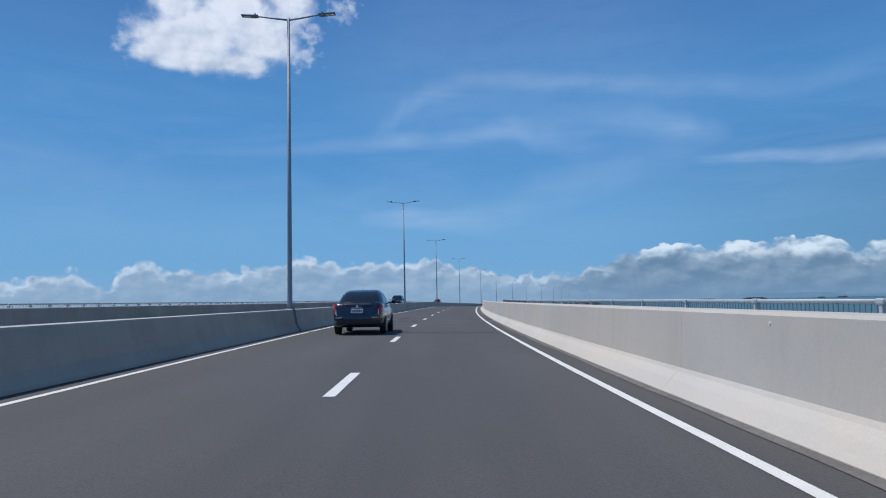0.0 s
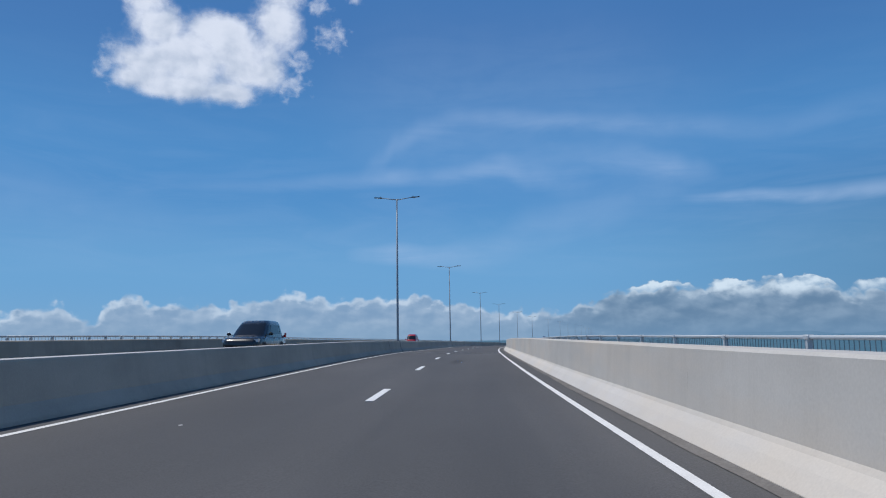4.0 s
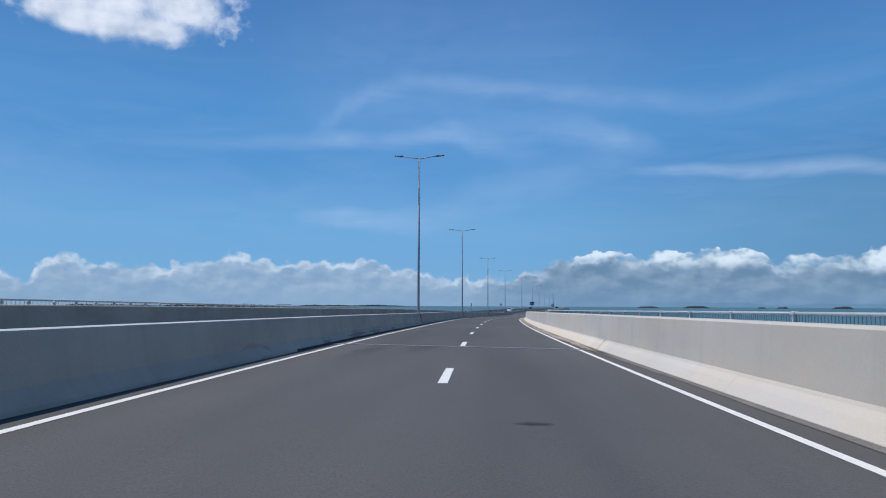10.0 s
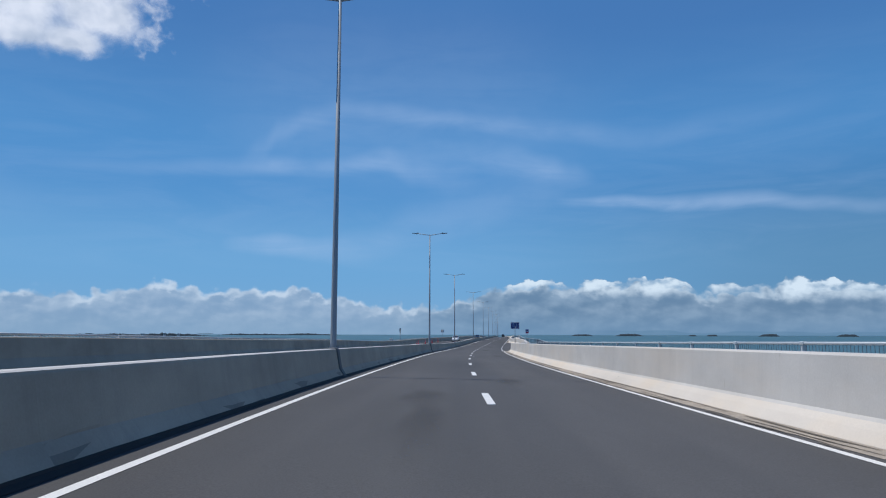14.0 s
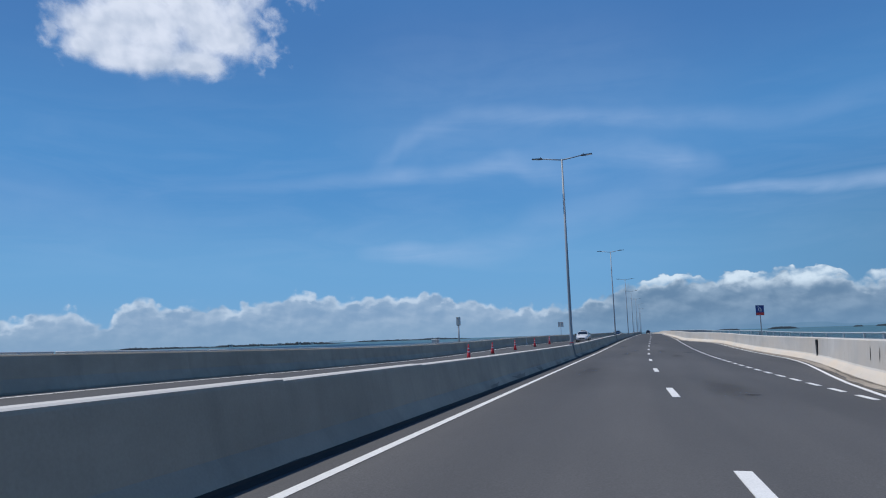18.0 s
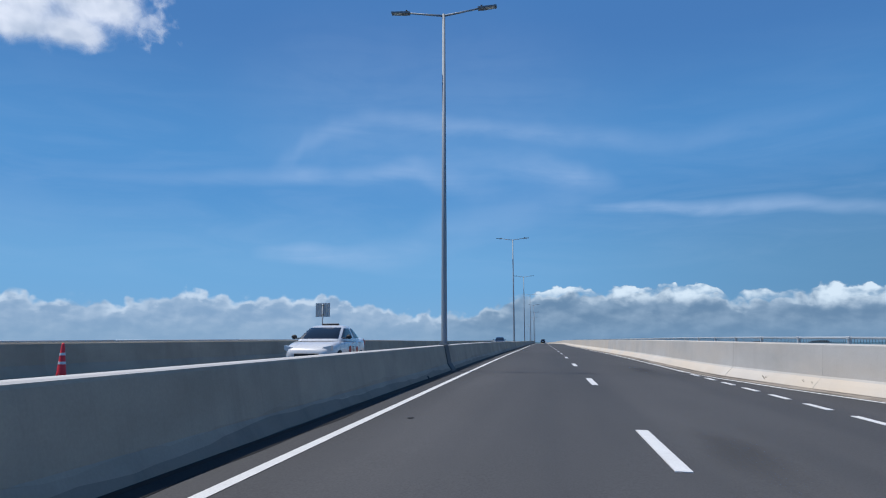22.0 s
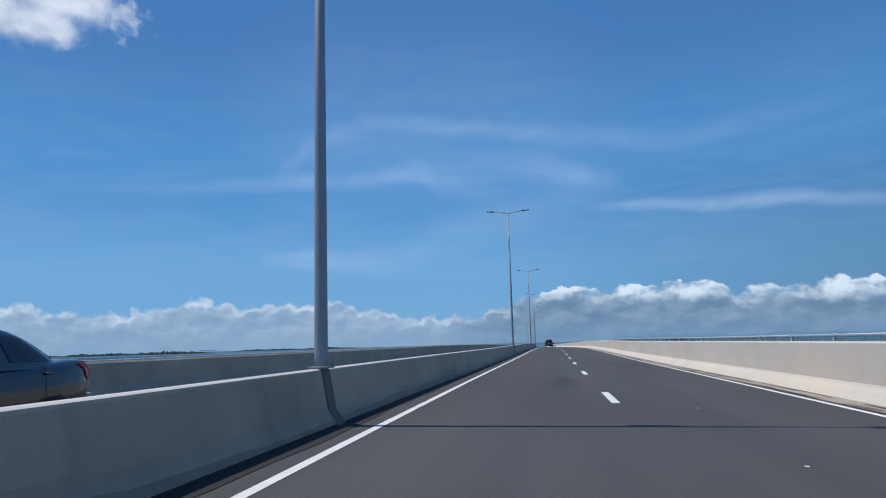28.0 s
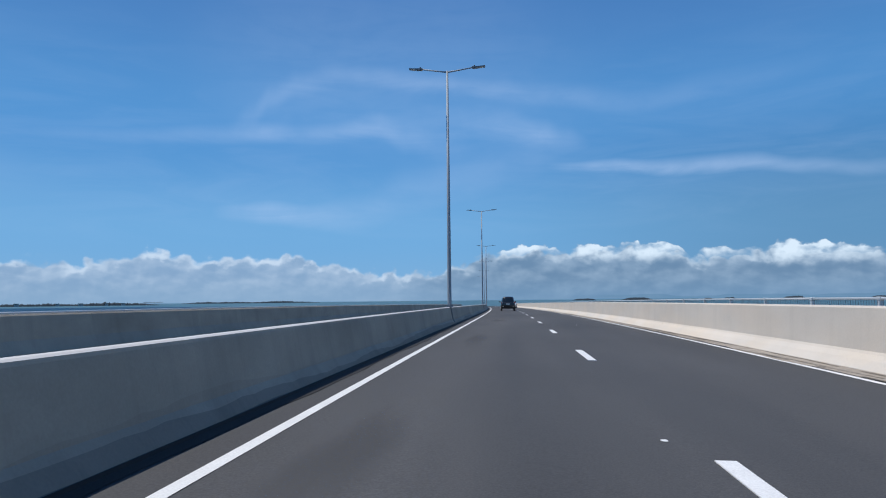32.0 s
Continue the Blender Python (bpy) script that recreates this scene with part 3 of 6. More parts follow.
def at(s, d, z=0.0):
    """A point of the bridge: s along the lane line, d to its right, z above the deck."""
    h = heading(s)
    extra = s - min(max(s, SS[0]), SS[-1])
    x = float(np.interp(s, SS, CX)) - math.sin(h) * extra
    y = float(np.interp(s, SS, CY)) + math.cos(h) * extra
    base = float(np.interp(s, SS, CZ)) - CROSS * max(d, MEDIAN)
    if d < MEDIAN:                       # the bend's banking runs on across the far carriageway
        u = min(max((s - 335) / 55, 0.0), 1.0)
        v = min(max((s - 430) / 70, 0.0), 1.0)
        base += (MEDIAN - d) * (0.025 * (1 - u * u * (3 - 2 * u)) - 0.012 * v * v * (3 - 2 * v))
    return Vector((x + d * math.cos(h), y + d * math.sin(h), base + z))


MEDIAN = -4.2
S_END = 895.0


def stand(s, d, z=0.0, turn=0.0, length=0.0):
    """The pose of a thing that stands on the deck at s, d, facing along the road; with a length it also follows the slope."""
    a = at(s, d, z)
    slope = 0.0
    h = heading(s)
    if length:
        b = at(s + length, d, z)
        slope = math.degrees(math.atan2(b.z - a.z, (b - a).length))
        h = math.atan2(-(b.x - a.x), b.y - a.y)
    return Matrix.Translation(a) @ pose(0, 0, 0, 0, 0, math.degrees(h) + turn) @ pose(0, 0, 0, slope, 0, 0)


# ---- mesh helpers ----
def link(name, bm, mat, smooth=False):
    me = bpy.data.meshes.new(name)
    bmesh.ops.recalc_face_normals(bm, faces=bm.faces)
    bm.to_mesh(me)
    bm.free()
    for m in (mat if isinstance(mat, (list, tuple)) else [mat]):
        me.materials.append(m)
    if smooth:
        for p in me.polygons:
            p.use_smooth = True
    return new(name, me)


def part(name, bm, mat, parent, label="", smooth=False):
    ob = link(name, bm, mat, smooth)
    ob.parent = parent
    if label:
        tagged(ob, label)
    return ob


def box(bm, x0, y0, z0, x1, y1, z1, bevel=0.0):
    m = Matrix.LocRotScale(((x0 + x1) / 2, (y0 + y1) / 2, (z0 + z1) / 2), None, (abs(x1 - x0), abs(y1 - y0), abs(z1 - z0)))
    vs = bmesh.ops.create_cube(bm, size=1, matrix=m)["verts"]
    if bevel:
        es = {e for v in vs for e in v.link_edges}
        bmesh.ops.bevel(bm, geom=list(es), offset=bevel, segments=1, affect="EDGES")
    return vs


def prism(bm, outline, y0, y1, axis="y"):
    """An outline of (x, z) drawn out from y0 to y1."""
    rings = []
    for y in (y0, y1):
        rings.append([bm.verts.new((x, y, z) if axis == "y" else (y, x, z)) for x, z in outline])
    n = len(outline)
    for i in range(n):
        bm.faces.new((rings[0][i], rings[0][(i + 1) % n], rings[1][(i + 1) % n], rings[1][i]))
    bm.faces.new(rings[0])
    bm.faces.new(rings[1])
    return rings


def tube(bm, points, radii, sides=10, caps=True):
    rings = []
    n = len(points)
    for i, p in enumerate(points):
        p = Vector(p)
        a, b = Vector(points[max(i - 1, 0)]), Vector(points[min(i + 1, n - 1)])
        d = (b - a).normalized()
        u = d.cross(Vector((0, 0, 1)))
        if u.length < 1e-3:
            u = Vector((1, 0, 0))
        u.normalize()
        v = d.cross(u)
        r = radii[i] if isinstance(radii, (list, tuple)) else radii
        rings.append([bm.verts.new(p + (u * math.cos(q) + v * math.sin(q)) * r) for q in [2 * math.pi * k / sides for k in range(sides)]])
    for a, b in zip(rings, rings[1:]):
        for k in range(sides):
            bm.faces.new((a[k], a[(k + 1) % sides], b[(k + 1) % sides], b[k]))
    if caps:
        bm.faces.new(rings[0])
        bm.faces.new(list(reversed(rings[-1])))


def strip(name, mat, edges, s0, s1, step, z=0.0, thick=0.0):
    """A ribbon of the deck. edges(s) gives its cross-way places."""
    bm = bmesh.new()
    uv = bm.loops.layers.uv.new("UVMap")
    rows = []
    s = s0
    while True:
        s = min(s, s1)
        rows.append((s, [(d, bm.verts.new(at(s, d, z))) for d in edges(s)]))
        if s >= s1:
            break
        s += step
    for (sa_, ra), (sb_, rb) in zip(rows, rows[1:]):
        for i in range(len(ra) - 1):
            f = bm.faces.new((ra[i][1], ra[i + 1][1], rb[i + 1][1], rb[i][1]))
            for lp, (d, s_) in zip(f.loops, ((ra[i][0], sa_), (ra[i + 1][0], sa_), (rb[i + 1][0], sb_), (rb[i][0], sb_))):
                lp[uv].uv = (d, s_)
    if thick:
        bmesh.ops.solidify(bm, geom=bm.faces[:], thickness=thick)
    ob = link(name, bm, mat)
    return ob


def ramp(s, a, b):
    u = min(max((s - a) / (b - a), 0.0), 1.0)
    return u * u * (3 - 2 * u)


def bay_right(s):
    """How far the lay-by widens the near carriageway."""
    return 3.2 * ramp(s, 345, 378) * (1 - ramp(s, 412, 436.5))


def bay_left(s):
    return 2.9 * ramp(s, 322, 358) * (1 - ramp(s, 414, 448))


# ---- sea and far land ----
bm = bmesh.new()
SEA_Z = -11.0
rings = [0, 60, 200, 600, 1600, 4700]
verts = [[bm.verts.new((90 + r * math.sin(q), 420 + r * math.cos(q), SEA_Z)) for q in [2 * math.pi * k / 72 for k in range(72)]] for r in rings[1:]]
bm.faces.new(verts[0])
for a, b in zip(verts, verts[1:]):
    for k in range(72):
        bm.faces.new((a[k], b[k], b[(k + 1) % 72], a[(k + 1) % 72]))
tagged(link("water", bm, SEA), "calm blue-green sea reaching to the horizon", "sea", kind="structure")

# ---- the near cumulus ----
# A thin cloud layer at its true height, lit through by the sun; bearings are taken from a point over the bridge.
CLOUD_BASE, CLOUD_EYE = 790.0, (5.0, 113.4, 1.6)
# azimuth, elevation and two half-widths in degrees
BIG_CLOUD = [(-19.7, 21.8, 5.1, 2.9), (-22.7, 20.9, 3.0, 2.0), (-15.9, 22.3, 3.8, 2.7), (-20.4, 19.6, 4.2, 1.1), (-16.6, 19.5, 3.0, 1.0), (-14.5, 21.1, 2.7, 1.7), (-12.9, 25.0, 2.1, 2.5), (-21.9, 23.8, 2.5, 1.8), (-12.5, 27.9, 2.3, 2.4), (-23.0, 26.0, 2.0, 1.9), (-17.3, 24.1, 3.1, 1.4), (-24.0, 19.9, 1.4, 1.0), (0.4, 28.3, 2.9, 0.6)]
WISPS = [(-8.2, 24.4, 1.5, 1.4), (-9.5, 26.6, 1.3, 1.1), (-25.6, 20.5, 1.1, 1.6), (-11.8, 20.3, 1.8, 1.3), (-11.2, 22.3, 1.3, 1.1), (-6.4, 27.2, 0.9, 0.6)]
cloud = bpy.data.materials.new("sunlit_cloud")
cloud.use_nodes = True
WN, WL = cloud.node_tree.nodes, cloud.node_tree.links
WN.clear()
place = WN.new("ShaderNodeNewGeometry")
rel = WN.new("ShaderNodeVectorMath")
rel.operation = "SUBTRACT"
WL.new(place.outputs["Position"], rel.inputs[0])
rel.inputs[1].default_value = CLOUD_EYE
unit = WN.new("ShaderNodeVectorMath")
unit.operation = "NORMALIZE"
WL.new(rel.outputs[0], unit.inputs[0])
sep = WN.new("ShaderNodeSeparateXYZ")
WL.new(unit.outputs[0], sep.inputs[0])
AZ = wmath("MULTIPLY", wmath("ARCTAN2", sep.outputs[0], sep.outputs[1]), 57.29578)
EL = wmath("MULTIPLY", wmath("ARCSINE", sep.outputs[2]), 57.29578)
flat = WN.new("ShaderNodeCombineXYZ")
WL.new(AZ, flat.inputs[0])
WL.new(EL, flat.inputs[1])
AE = flat.outputs[0]
swell = wmath("SUBTRACT", wnoise(0.42, 6, (1, 1.2, 1), 0.55, 3.0, 0.3), 0.5)
curl = wmath("SUBTRACT", wnoise(1.2, 4, (1, 1.2, 1), 0.52, 9.0, 0.25), 0.5)
mass = wmath("ADD", blobs(BIG_CLOUD), wmath("ADD", wmath("MULTIPLY", swell, 1.1), wmath("MULTIPLY", curl, 0.42)))
dense = wramp(mass, -0.22, 0.6)
wisp = wmath("MULTIPLY", wramp(wmath("ADD", blobs(WISPS), wmath("ADD", wmath("MULTIPLY", curl, 2.6), wmath("MULTIPLY", swell, 1.0))), 0.0, 1.2), 0.55)
folds = wmath("ADD", wmath("MULTIPLY", relief(0.3, (1, 1.2, 1), 5.0, (-0.9, 0.7)), 2.6), wmath("MULTIPLY", relief(0.9, (1, 1.2, 1), 17.0, (-0.35, 0.3)), 1.2))
bright = wramp(wmath("ADD", wmath("ADD", folds, wmath("MULTIPLY", wmath("SUBTRACT", EL, 21.0), 0.09)), wmath("MULTIPLY", wramp(mass, 1.5, 0.2), 0.3)), -0.8, 0.85)
tl = WN.new("ShaderNodeBsdfTranslucent")
WL.new(wmix(bright, (0.43, 0.485, 0.54), (0.69, 0.71, 0.72)), tl.inputs[0])
tp = WN.new("ShaderNodeBsdfTransparent")
mx = WN.new("ShaderNodeMixShader")
WL.new(wmath("MULTIPLY", wmath("MAXIMUM", dense, wisp), 0.96), mx.inputs[0])
WL.new(tp.outputs[0], mx.inputs[1])
WL.new(tl.outputs[0], mx.inputs[2])
out = WN.new("ShaderNodeOutputMaterial")
WL.new(mx.outputs[0], out.inputs[0])
bm = bmesh.new()
grid = []
for i in range(13):
    e = math.tan(radians(14.5 + i * 3.0))
    far = CLOUD_BASE / e
    grid.append([bm.verts.new((CLOUD_EYE[0] + far * math.sin(radians(a)), CLOUD_EYE[1] + far * math.cos(radians(a)), CLOUD_BASE)) for a in range(-42, 19, 4)])
for a, b in zip(grid, grid[1:]):
    for k in range(len(a) - 1):
        bm.faces.new((a[k], a[k + 1], b[k + 1], b[k]))
tagged(link("backdrop_cloud", bm, cloud), "white fair-weather cumulus cloud with wispy edges", "cloud", kind="structure")


def island(name, az0, az1, dist, height, label, eye=(25.0, 250.0), mat=None, rough=1.0):
    """A low wooded shore on the horizon between two bearings."""
    bm = bmesh.new()
    rng = random.Random(int(az0 * 100) + 7)
    n = max(10, int((az1 - az0) * 14))
    rows = []
    for i in range(n + 1):
        a = radians(az0 + (az1 - az0) * i / n)
        x, y = eye[0] + dist * math.sin(a), eye[1] + dist * math.cos(a)
        ends = min(1.0, 5.0 * min(i, n - i) / n + 0.12)
        h = height * ends * (1 - 0.45 * rough * rng.random()) * (1 + 0.35 * math.sin(i * 0.11) * math.sin(i * 0.043 + 1))
        out = Vector((math.sin(a), math.cos(a), 0))
        p = Vector((x, y, SEA_Z))
        rows.append([bm.verts.new(p - out * 4), bm.verts.new(p + Vector((0, 0, h * 0.7))), bm.verts.new(p + out * 12 + Vector((0, 0, h))), bm.verts.new(p + out * 40 + Vector((0, 0, -1)))])
    for a, b in zip(rows, rows[1:]):
        for k in range(3):
            bm.faces.new((a[k], b[k], b[k + 1], a[k + 1]))
    return tagged(link(name, bm, mat or LAND), label, "island", kind="structure")


for az0, az1, h in ((24.3, 26.4, 12), (29.7, 30.3, 8), (31.0, 31.8, 10), (34.6, 36.0, 13), (39.6, 41.0, 12), (44.5, 46.0, 11), (20.9, 22.6, 9)):
    island("backdrop_island", az0, az1, 3300, h * 0.68, "low dark wooded islet on the horizon", rough=0.45)
island("backdrop_coast", -19.5, -9.0, 2600, 10, "flat wooded coast with low houses far across the water", (70, 420))
island("backdrop_coast", -26.0, -19.0, 2900, 9, "flat wooded coast far across the water", (70, 420))
island("backdrop_coast", -8.0, 2.0, 3600, 9, "faint strip of land on the horizon", (70, 420))



def far_building(az, dist, eye, w, deep, h, label, roof_over=1.0, legs=False):
    """A low building across the water, seen along a bearing."""
    a = radians(az)
    root = tagged(new("far_building"), label, "building", "buildings on the far shore")
    bm = bmesh.new()
    if legs:
        for i in range(6):
            x = -w / 2 + w * (i + 0.5) / 6
            leg = bmesh.new()
            box(leg, x - 0.5, -0.5, 0, x + 0.5, 0.5, h)
            part("column", leg, LAND_BUILT, root)
        bm.free()
    else:
        box(bm, -w / 2, -deep / 2, 0, w / 2, deep / 2, h)
        part("wall", bm, LAND_BUILT, root)
    bm = bmesh.new()
    box(bm, -w / 2 - roof_over, -deep / 2 - roof_over, h, w / 2 + roof_over, deep / 2 + roof_over, h + 1.2, 0.2)
    part("roof", bm, FAR_ROOF, root)
    for i in range(int(w / 7)):
        x = -w / 2 + 3.5 + i * 7
        bm = bmesh.new()
        box(bm, x - 1.2, -deep / 2 - 0.15, h * 0.55, x + 1.2, -deep / 2 + 0.1, h * 0.8)
        if not legs:
            part("window", bm, GLASS_DARK, root)
        else:
            bm.free()
    root.matrix_world = Matrix.Translation((eye[0] + dist * math.sin(a), eye[1] + dist * math.cos(a), SEA_Z)) @ pose(0, 0, 0, 0, 0, -az)


far_building(-10.0, 2300, (70, 590), 46, 10, 9.0, "open pier shed with a flat roof on the far shore", 4.0, True)
for az, w, h in ((-18.9, 12, 8), (-16.4, 9, 7), (-14.9, 14, 7), (-13.2, 8, 8), (-12.1, 11, 7)):
    far_building(az, 2380, (70, 590), w, 8, h, "small pale house among trees on the far shore")

# ---- deck ----
def drift(s):
    """The painted lines wander a little to the left past the long straight."""
    return -0.11 * ramp(s, 500, 545)


def deck_edges(s):
    l, r = -12.5 - bay_left(s), 4.4 + bay_right(s)
    return [l - 0.3, -11.0, -8.5, -6.5, -4.2, -2.0, 0.0, 2.0, 4.0, r, 7.7 + bay_right(s)]


road = tagged(strip("road", ASPHALT, deck_edges, -28, S_END, 4.0), "dark grey asphalt carriageway of a bridge", "road", kind="structure")


def deck_side(s):
    return [-15.2 - bay_left(s), 8.2 + bay_right(s)]


tagged(strip("bridge_deck", CONCRETE_OLD, deck_side, -28, S_END, 8.0, z=-0.45, thick=0.5), "concrete slab under the carriageways", "bridge deck", kind="structure")
for name, f, w in (("edge_line", lambda s: -3.52 + 0.6 * drift(s), 0.118), ("edge_line", lambda s: 3.46 + bay_right(s), 0.12), ("edge_line", lambda s: -4.95, 0.15),
                   ("edge_line", lambda s: -11.9 - bay_left(s), 0.15)):
    ob = strip(name, PAINT, lambda s, f=f, w=w: [f(s) - w / 2, f(s) + w / 2], -28, S_END, 4.0, z=0.005)
    ob.parent = road
    tagged(ob, "solid white painted edge line")

# ---- piers ----
for k in range(22):
    s = -16 + k * 41.6
    bm = bmesh.new()
    box(bm, -8.5, -1.1, -2.35, 8.5, 1.1, -0.96, 0.15)
    cap = tagged(link("bridge_pier", bm, CONCRETE_OLD), "concrete pier carrying the bridge deck over the sea", "pier", kind="structure")
    for x in (-6.0, 0.0, 6.0):
        bm = bmesh.new()
        tube(bm, [(x, 0, -2.3), (x, 0, -16)], 0.8, 16)
        part("column", bm, CONCRETE_OLD, cap, smooth=True)
    cap.matrix_world = stand(s, -3.6)

# ---- barriers ----
SEG = 5.0


def median_shift(s):
    """The median leaves the lane line a little towards the left past the bend."""
    return float(np.interp(s, [215, 400, 510], [0.0, -0.10, -0.18]))


def median_top(s):
    return float(np.interp(s, [335, 350, 382, 394, 430, 480], [0.83, 0.785, 0.785, 0.825, 0.825, 0.79]))


def median_face(z):
    """Cross-way place of the median's near face: a steep upper part over a flared foot."""
    return float(np.interp(z, [0.0, 0.05, 0.24, 0.78], [-3.92, -3.935, -4.06, -4.155]))


NEAR_MEDIAN = [(-4.66, 0.0), (-3.92, 0.0), (-3.935, 0.05), (-4.06, 0.24), (-4.155, 0.78), (-4.17, 0.81), (-4.205, 0.824), (-4.375, 0.824), (-4.41, 0.81), (-4.425, 0.78), (-4.52, 0.24), (-4.645, 0.05)]
# narrower crown before the bend and on the long straight
EARLY_MEDIAN = [(x + 0.07 if x < -4.3 else x, z) for x, z in NEAR_MEDIAN]
OUTER_RIGHT = [(3.98, 0.0), (3.98, 0.04), (4.10, 0.18), (4.19, 0.265), (4.225, 0.31), (4.27, 1.0), (4.30, 1.03), (4.66, 1.03), (4.68, 1.0), (4.68, -0.3), (3.98, -0.3)]
OUTER_LEFT = [(-12.5, 0.0), (-12.5, 0.05), (-12.65, 0.33), (-12.73, 0.84), (-12.76, 0.87), (-13.0, 0.87), (-13.02, 0.84), (-13.02, -0.3), (-12.5, -0.3)]


def left_top(s):
    return float(np.interp(s, [150, 215, 300], [0.87, 0.915, 0.945]))


def barrier_mesh(name, outline, mat, x0, top=False):
    bm = bmesh.new()
    prism(bm, [(x - x0, z) for x, z in outline], 0.0, SEG)
    bmesh.ops.recalc_face_normals(bm, faces=bm.faces)
    me = bpy.data.meshes.new(name)
    bm.to_mesh(me)
    bm.free()
    for m in mat:
        me.materials.append(m)
    if top:                              # rounded top, coloured paler to stand for the sun on it
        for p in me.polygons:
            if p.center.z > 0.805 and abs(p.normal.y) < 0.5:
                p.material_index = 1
    elif len(mat) > 1:                   # sandy foot
        for p in me.polygons:
            if p.center.z < 0.27 and abs(p.normal.y) < 0.5 and p.center.x < 0 and p.center.z > 0:
                p.material_index = 1
    return me


def barrier(name, outlines, mat, x0, extra, label, tall=None, whole=0.83, cuts=(205, 470)):
    root = tagged(new(name), label, "barrier", kind="structure")
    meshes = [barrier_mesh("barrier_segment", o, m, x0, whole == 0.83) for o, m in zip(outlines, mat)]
    rng = random.Random(len(name))
    s = -27.0
    while s < S_END - SEG:
        a, b = at(s, x0 + extra(s)), at(s + SEG, x0 + extra(s + SEG))
        ob = new("barrier_segment", meshes[min(len(meshes) - 1, 0 if s < cuts[0] else 1 if s < cuts[1] else 2)])
        h = math.degrees(math.atan2(-(b.x - a.x), b.y - a.y))
        tilt = math.degrees(math.atan2(b.z - a.z, math.hypot(b.x - a.x, b.y - a.y)))
        ob.matrix_world = Matrix.Translation(a + Vector((rng.uniform(-0.0015, 0.0015), 0, rng.uniform(-0.001, 0.001)))) @ pose(0, 0, 0, 0, 0, h) @ pose(0, 0, 0, tilt, 0, 0) @ Matrix.Diagonal((1, (b - a).length / SEG, tall(s + SEG / 2) / whole if tall else 1, 1))
        ob.parent = root
        s += SEG
    return root


barrier("wall_median", [EARLY_MEDIAN, NEAR_MEDIAN, EARLY_MEDIAN], [[CONCRETE_CLEAN, SUNLIT_TOP_MORTAR], [CONCRETE_OLD, SUNLIT_TOP_MORTAR], [CONCRETE_OLD, SUNLIT_TOP_MORTAR]], -4.25, median_shift, "grey cast concrete median barrier, dusty at its foot", median_top, cuts=(232, 447))
barrier("wall_outer_right", [OUTER_RIGHT] * 3, [[CONCRETE, CONCRETE_FOOT], [CONCRETE_PALE, CONCRETE_WARM], [CONCRETE_BEIGE, CONCRETE_WARM]], 4.3, bay_right, "pale sunlit concrete parapet with a sloped foot", lambda s: float(np.interp(s, [100, 230], [1.005, 1.05])), 1.03)
barrier("wall_outer_left", [OUTER_LEFT], [[CONCRETE_OLD]], -12.7, lambda s: -bay_left(s), "grey concrete parapet of the opposite carriageway", left_top, 0.87)

# pale sheet that puts the sunlit look into the barrier top's colour
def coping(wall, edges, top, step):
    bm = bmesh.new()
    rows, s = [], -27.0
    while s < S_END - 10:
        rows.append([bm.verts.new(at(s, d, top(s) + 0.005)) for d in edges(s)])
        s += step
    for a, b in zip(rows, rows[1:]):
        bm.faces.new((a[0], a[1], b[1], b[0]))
    part("coping", bm, SUNLIT_TOP_MORTAR, bpy.data.objects[wall], "barrier top coloured pale as if in full sun")


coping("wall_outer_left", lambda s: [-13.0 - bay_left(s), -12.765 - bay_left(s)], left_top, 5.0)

# ---- lamps ----
LAMPS = [30.6, 81.8, 131.3, 182.1, 237.45, 283.5, 333.5, 378.4, 432.9, 487.4, 533.4, 582.5, 632.5, 683.6, 734.8, 784.2, 834.4, 884.5]


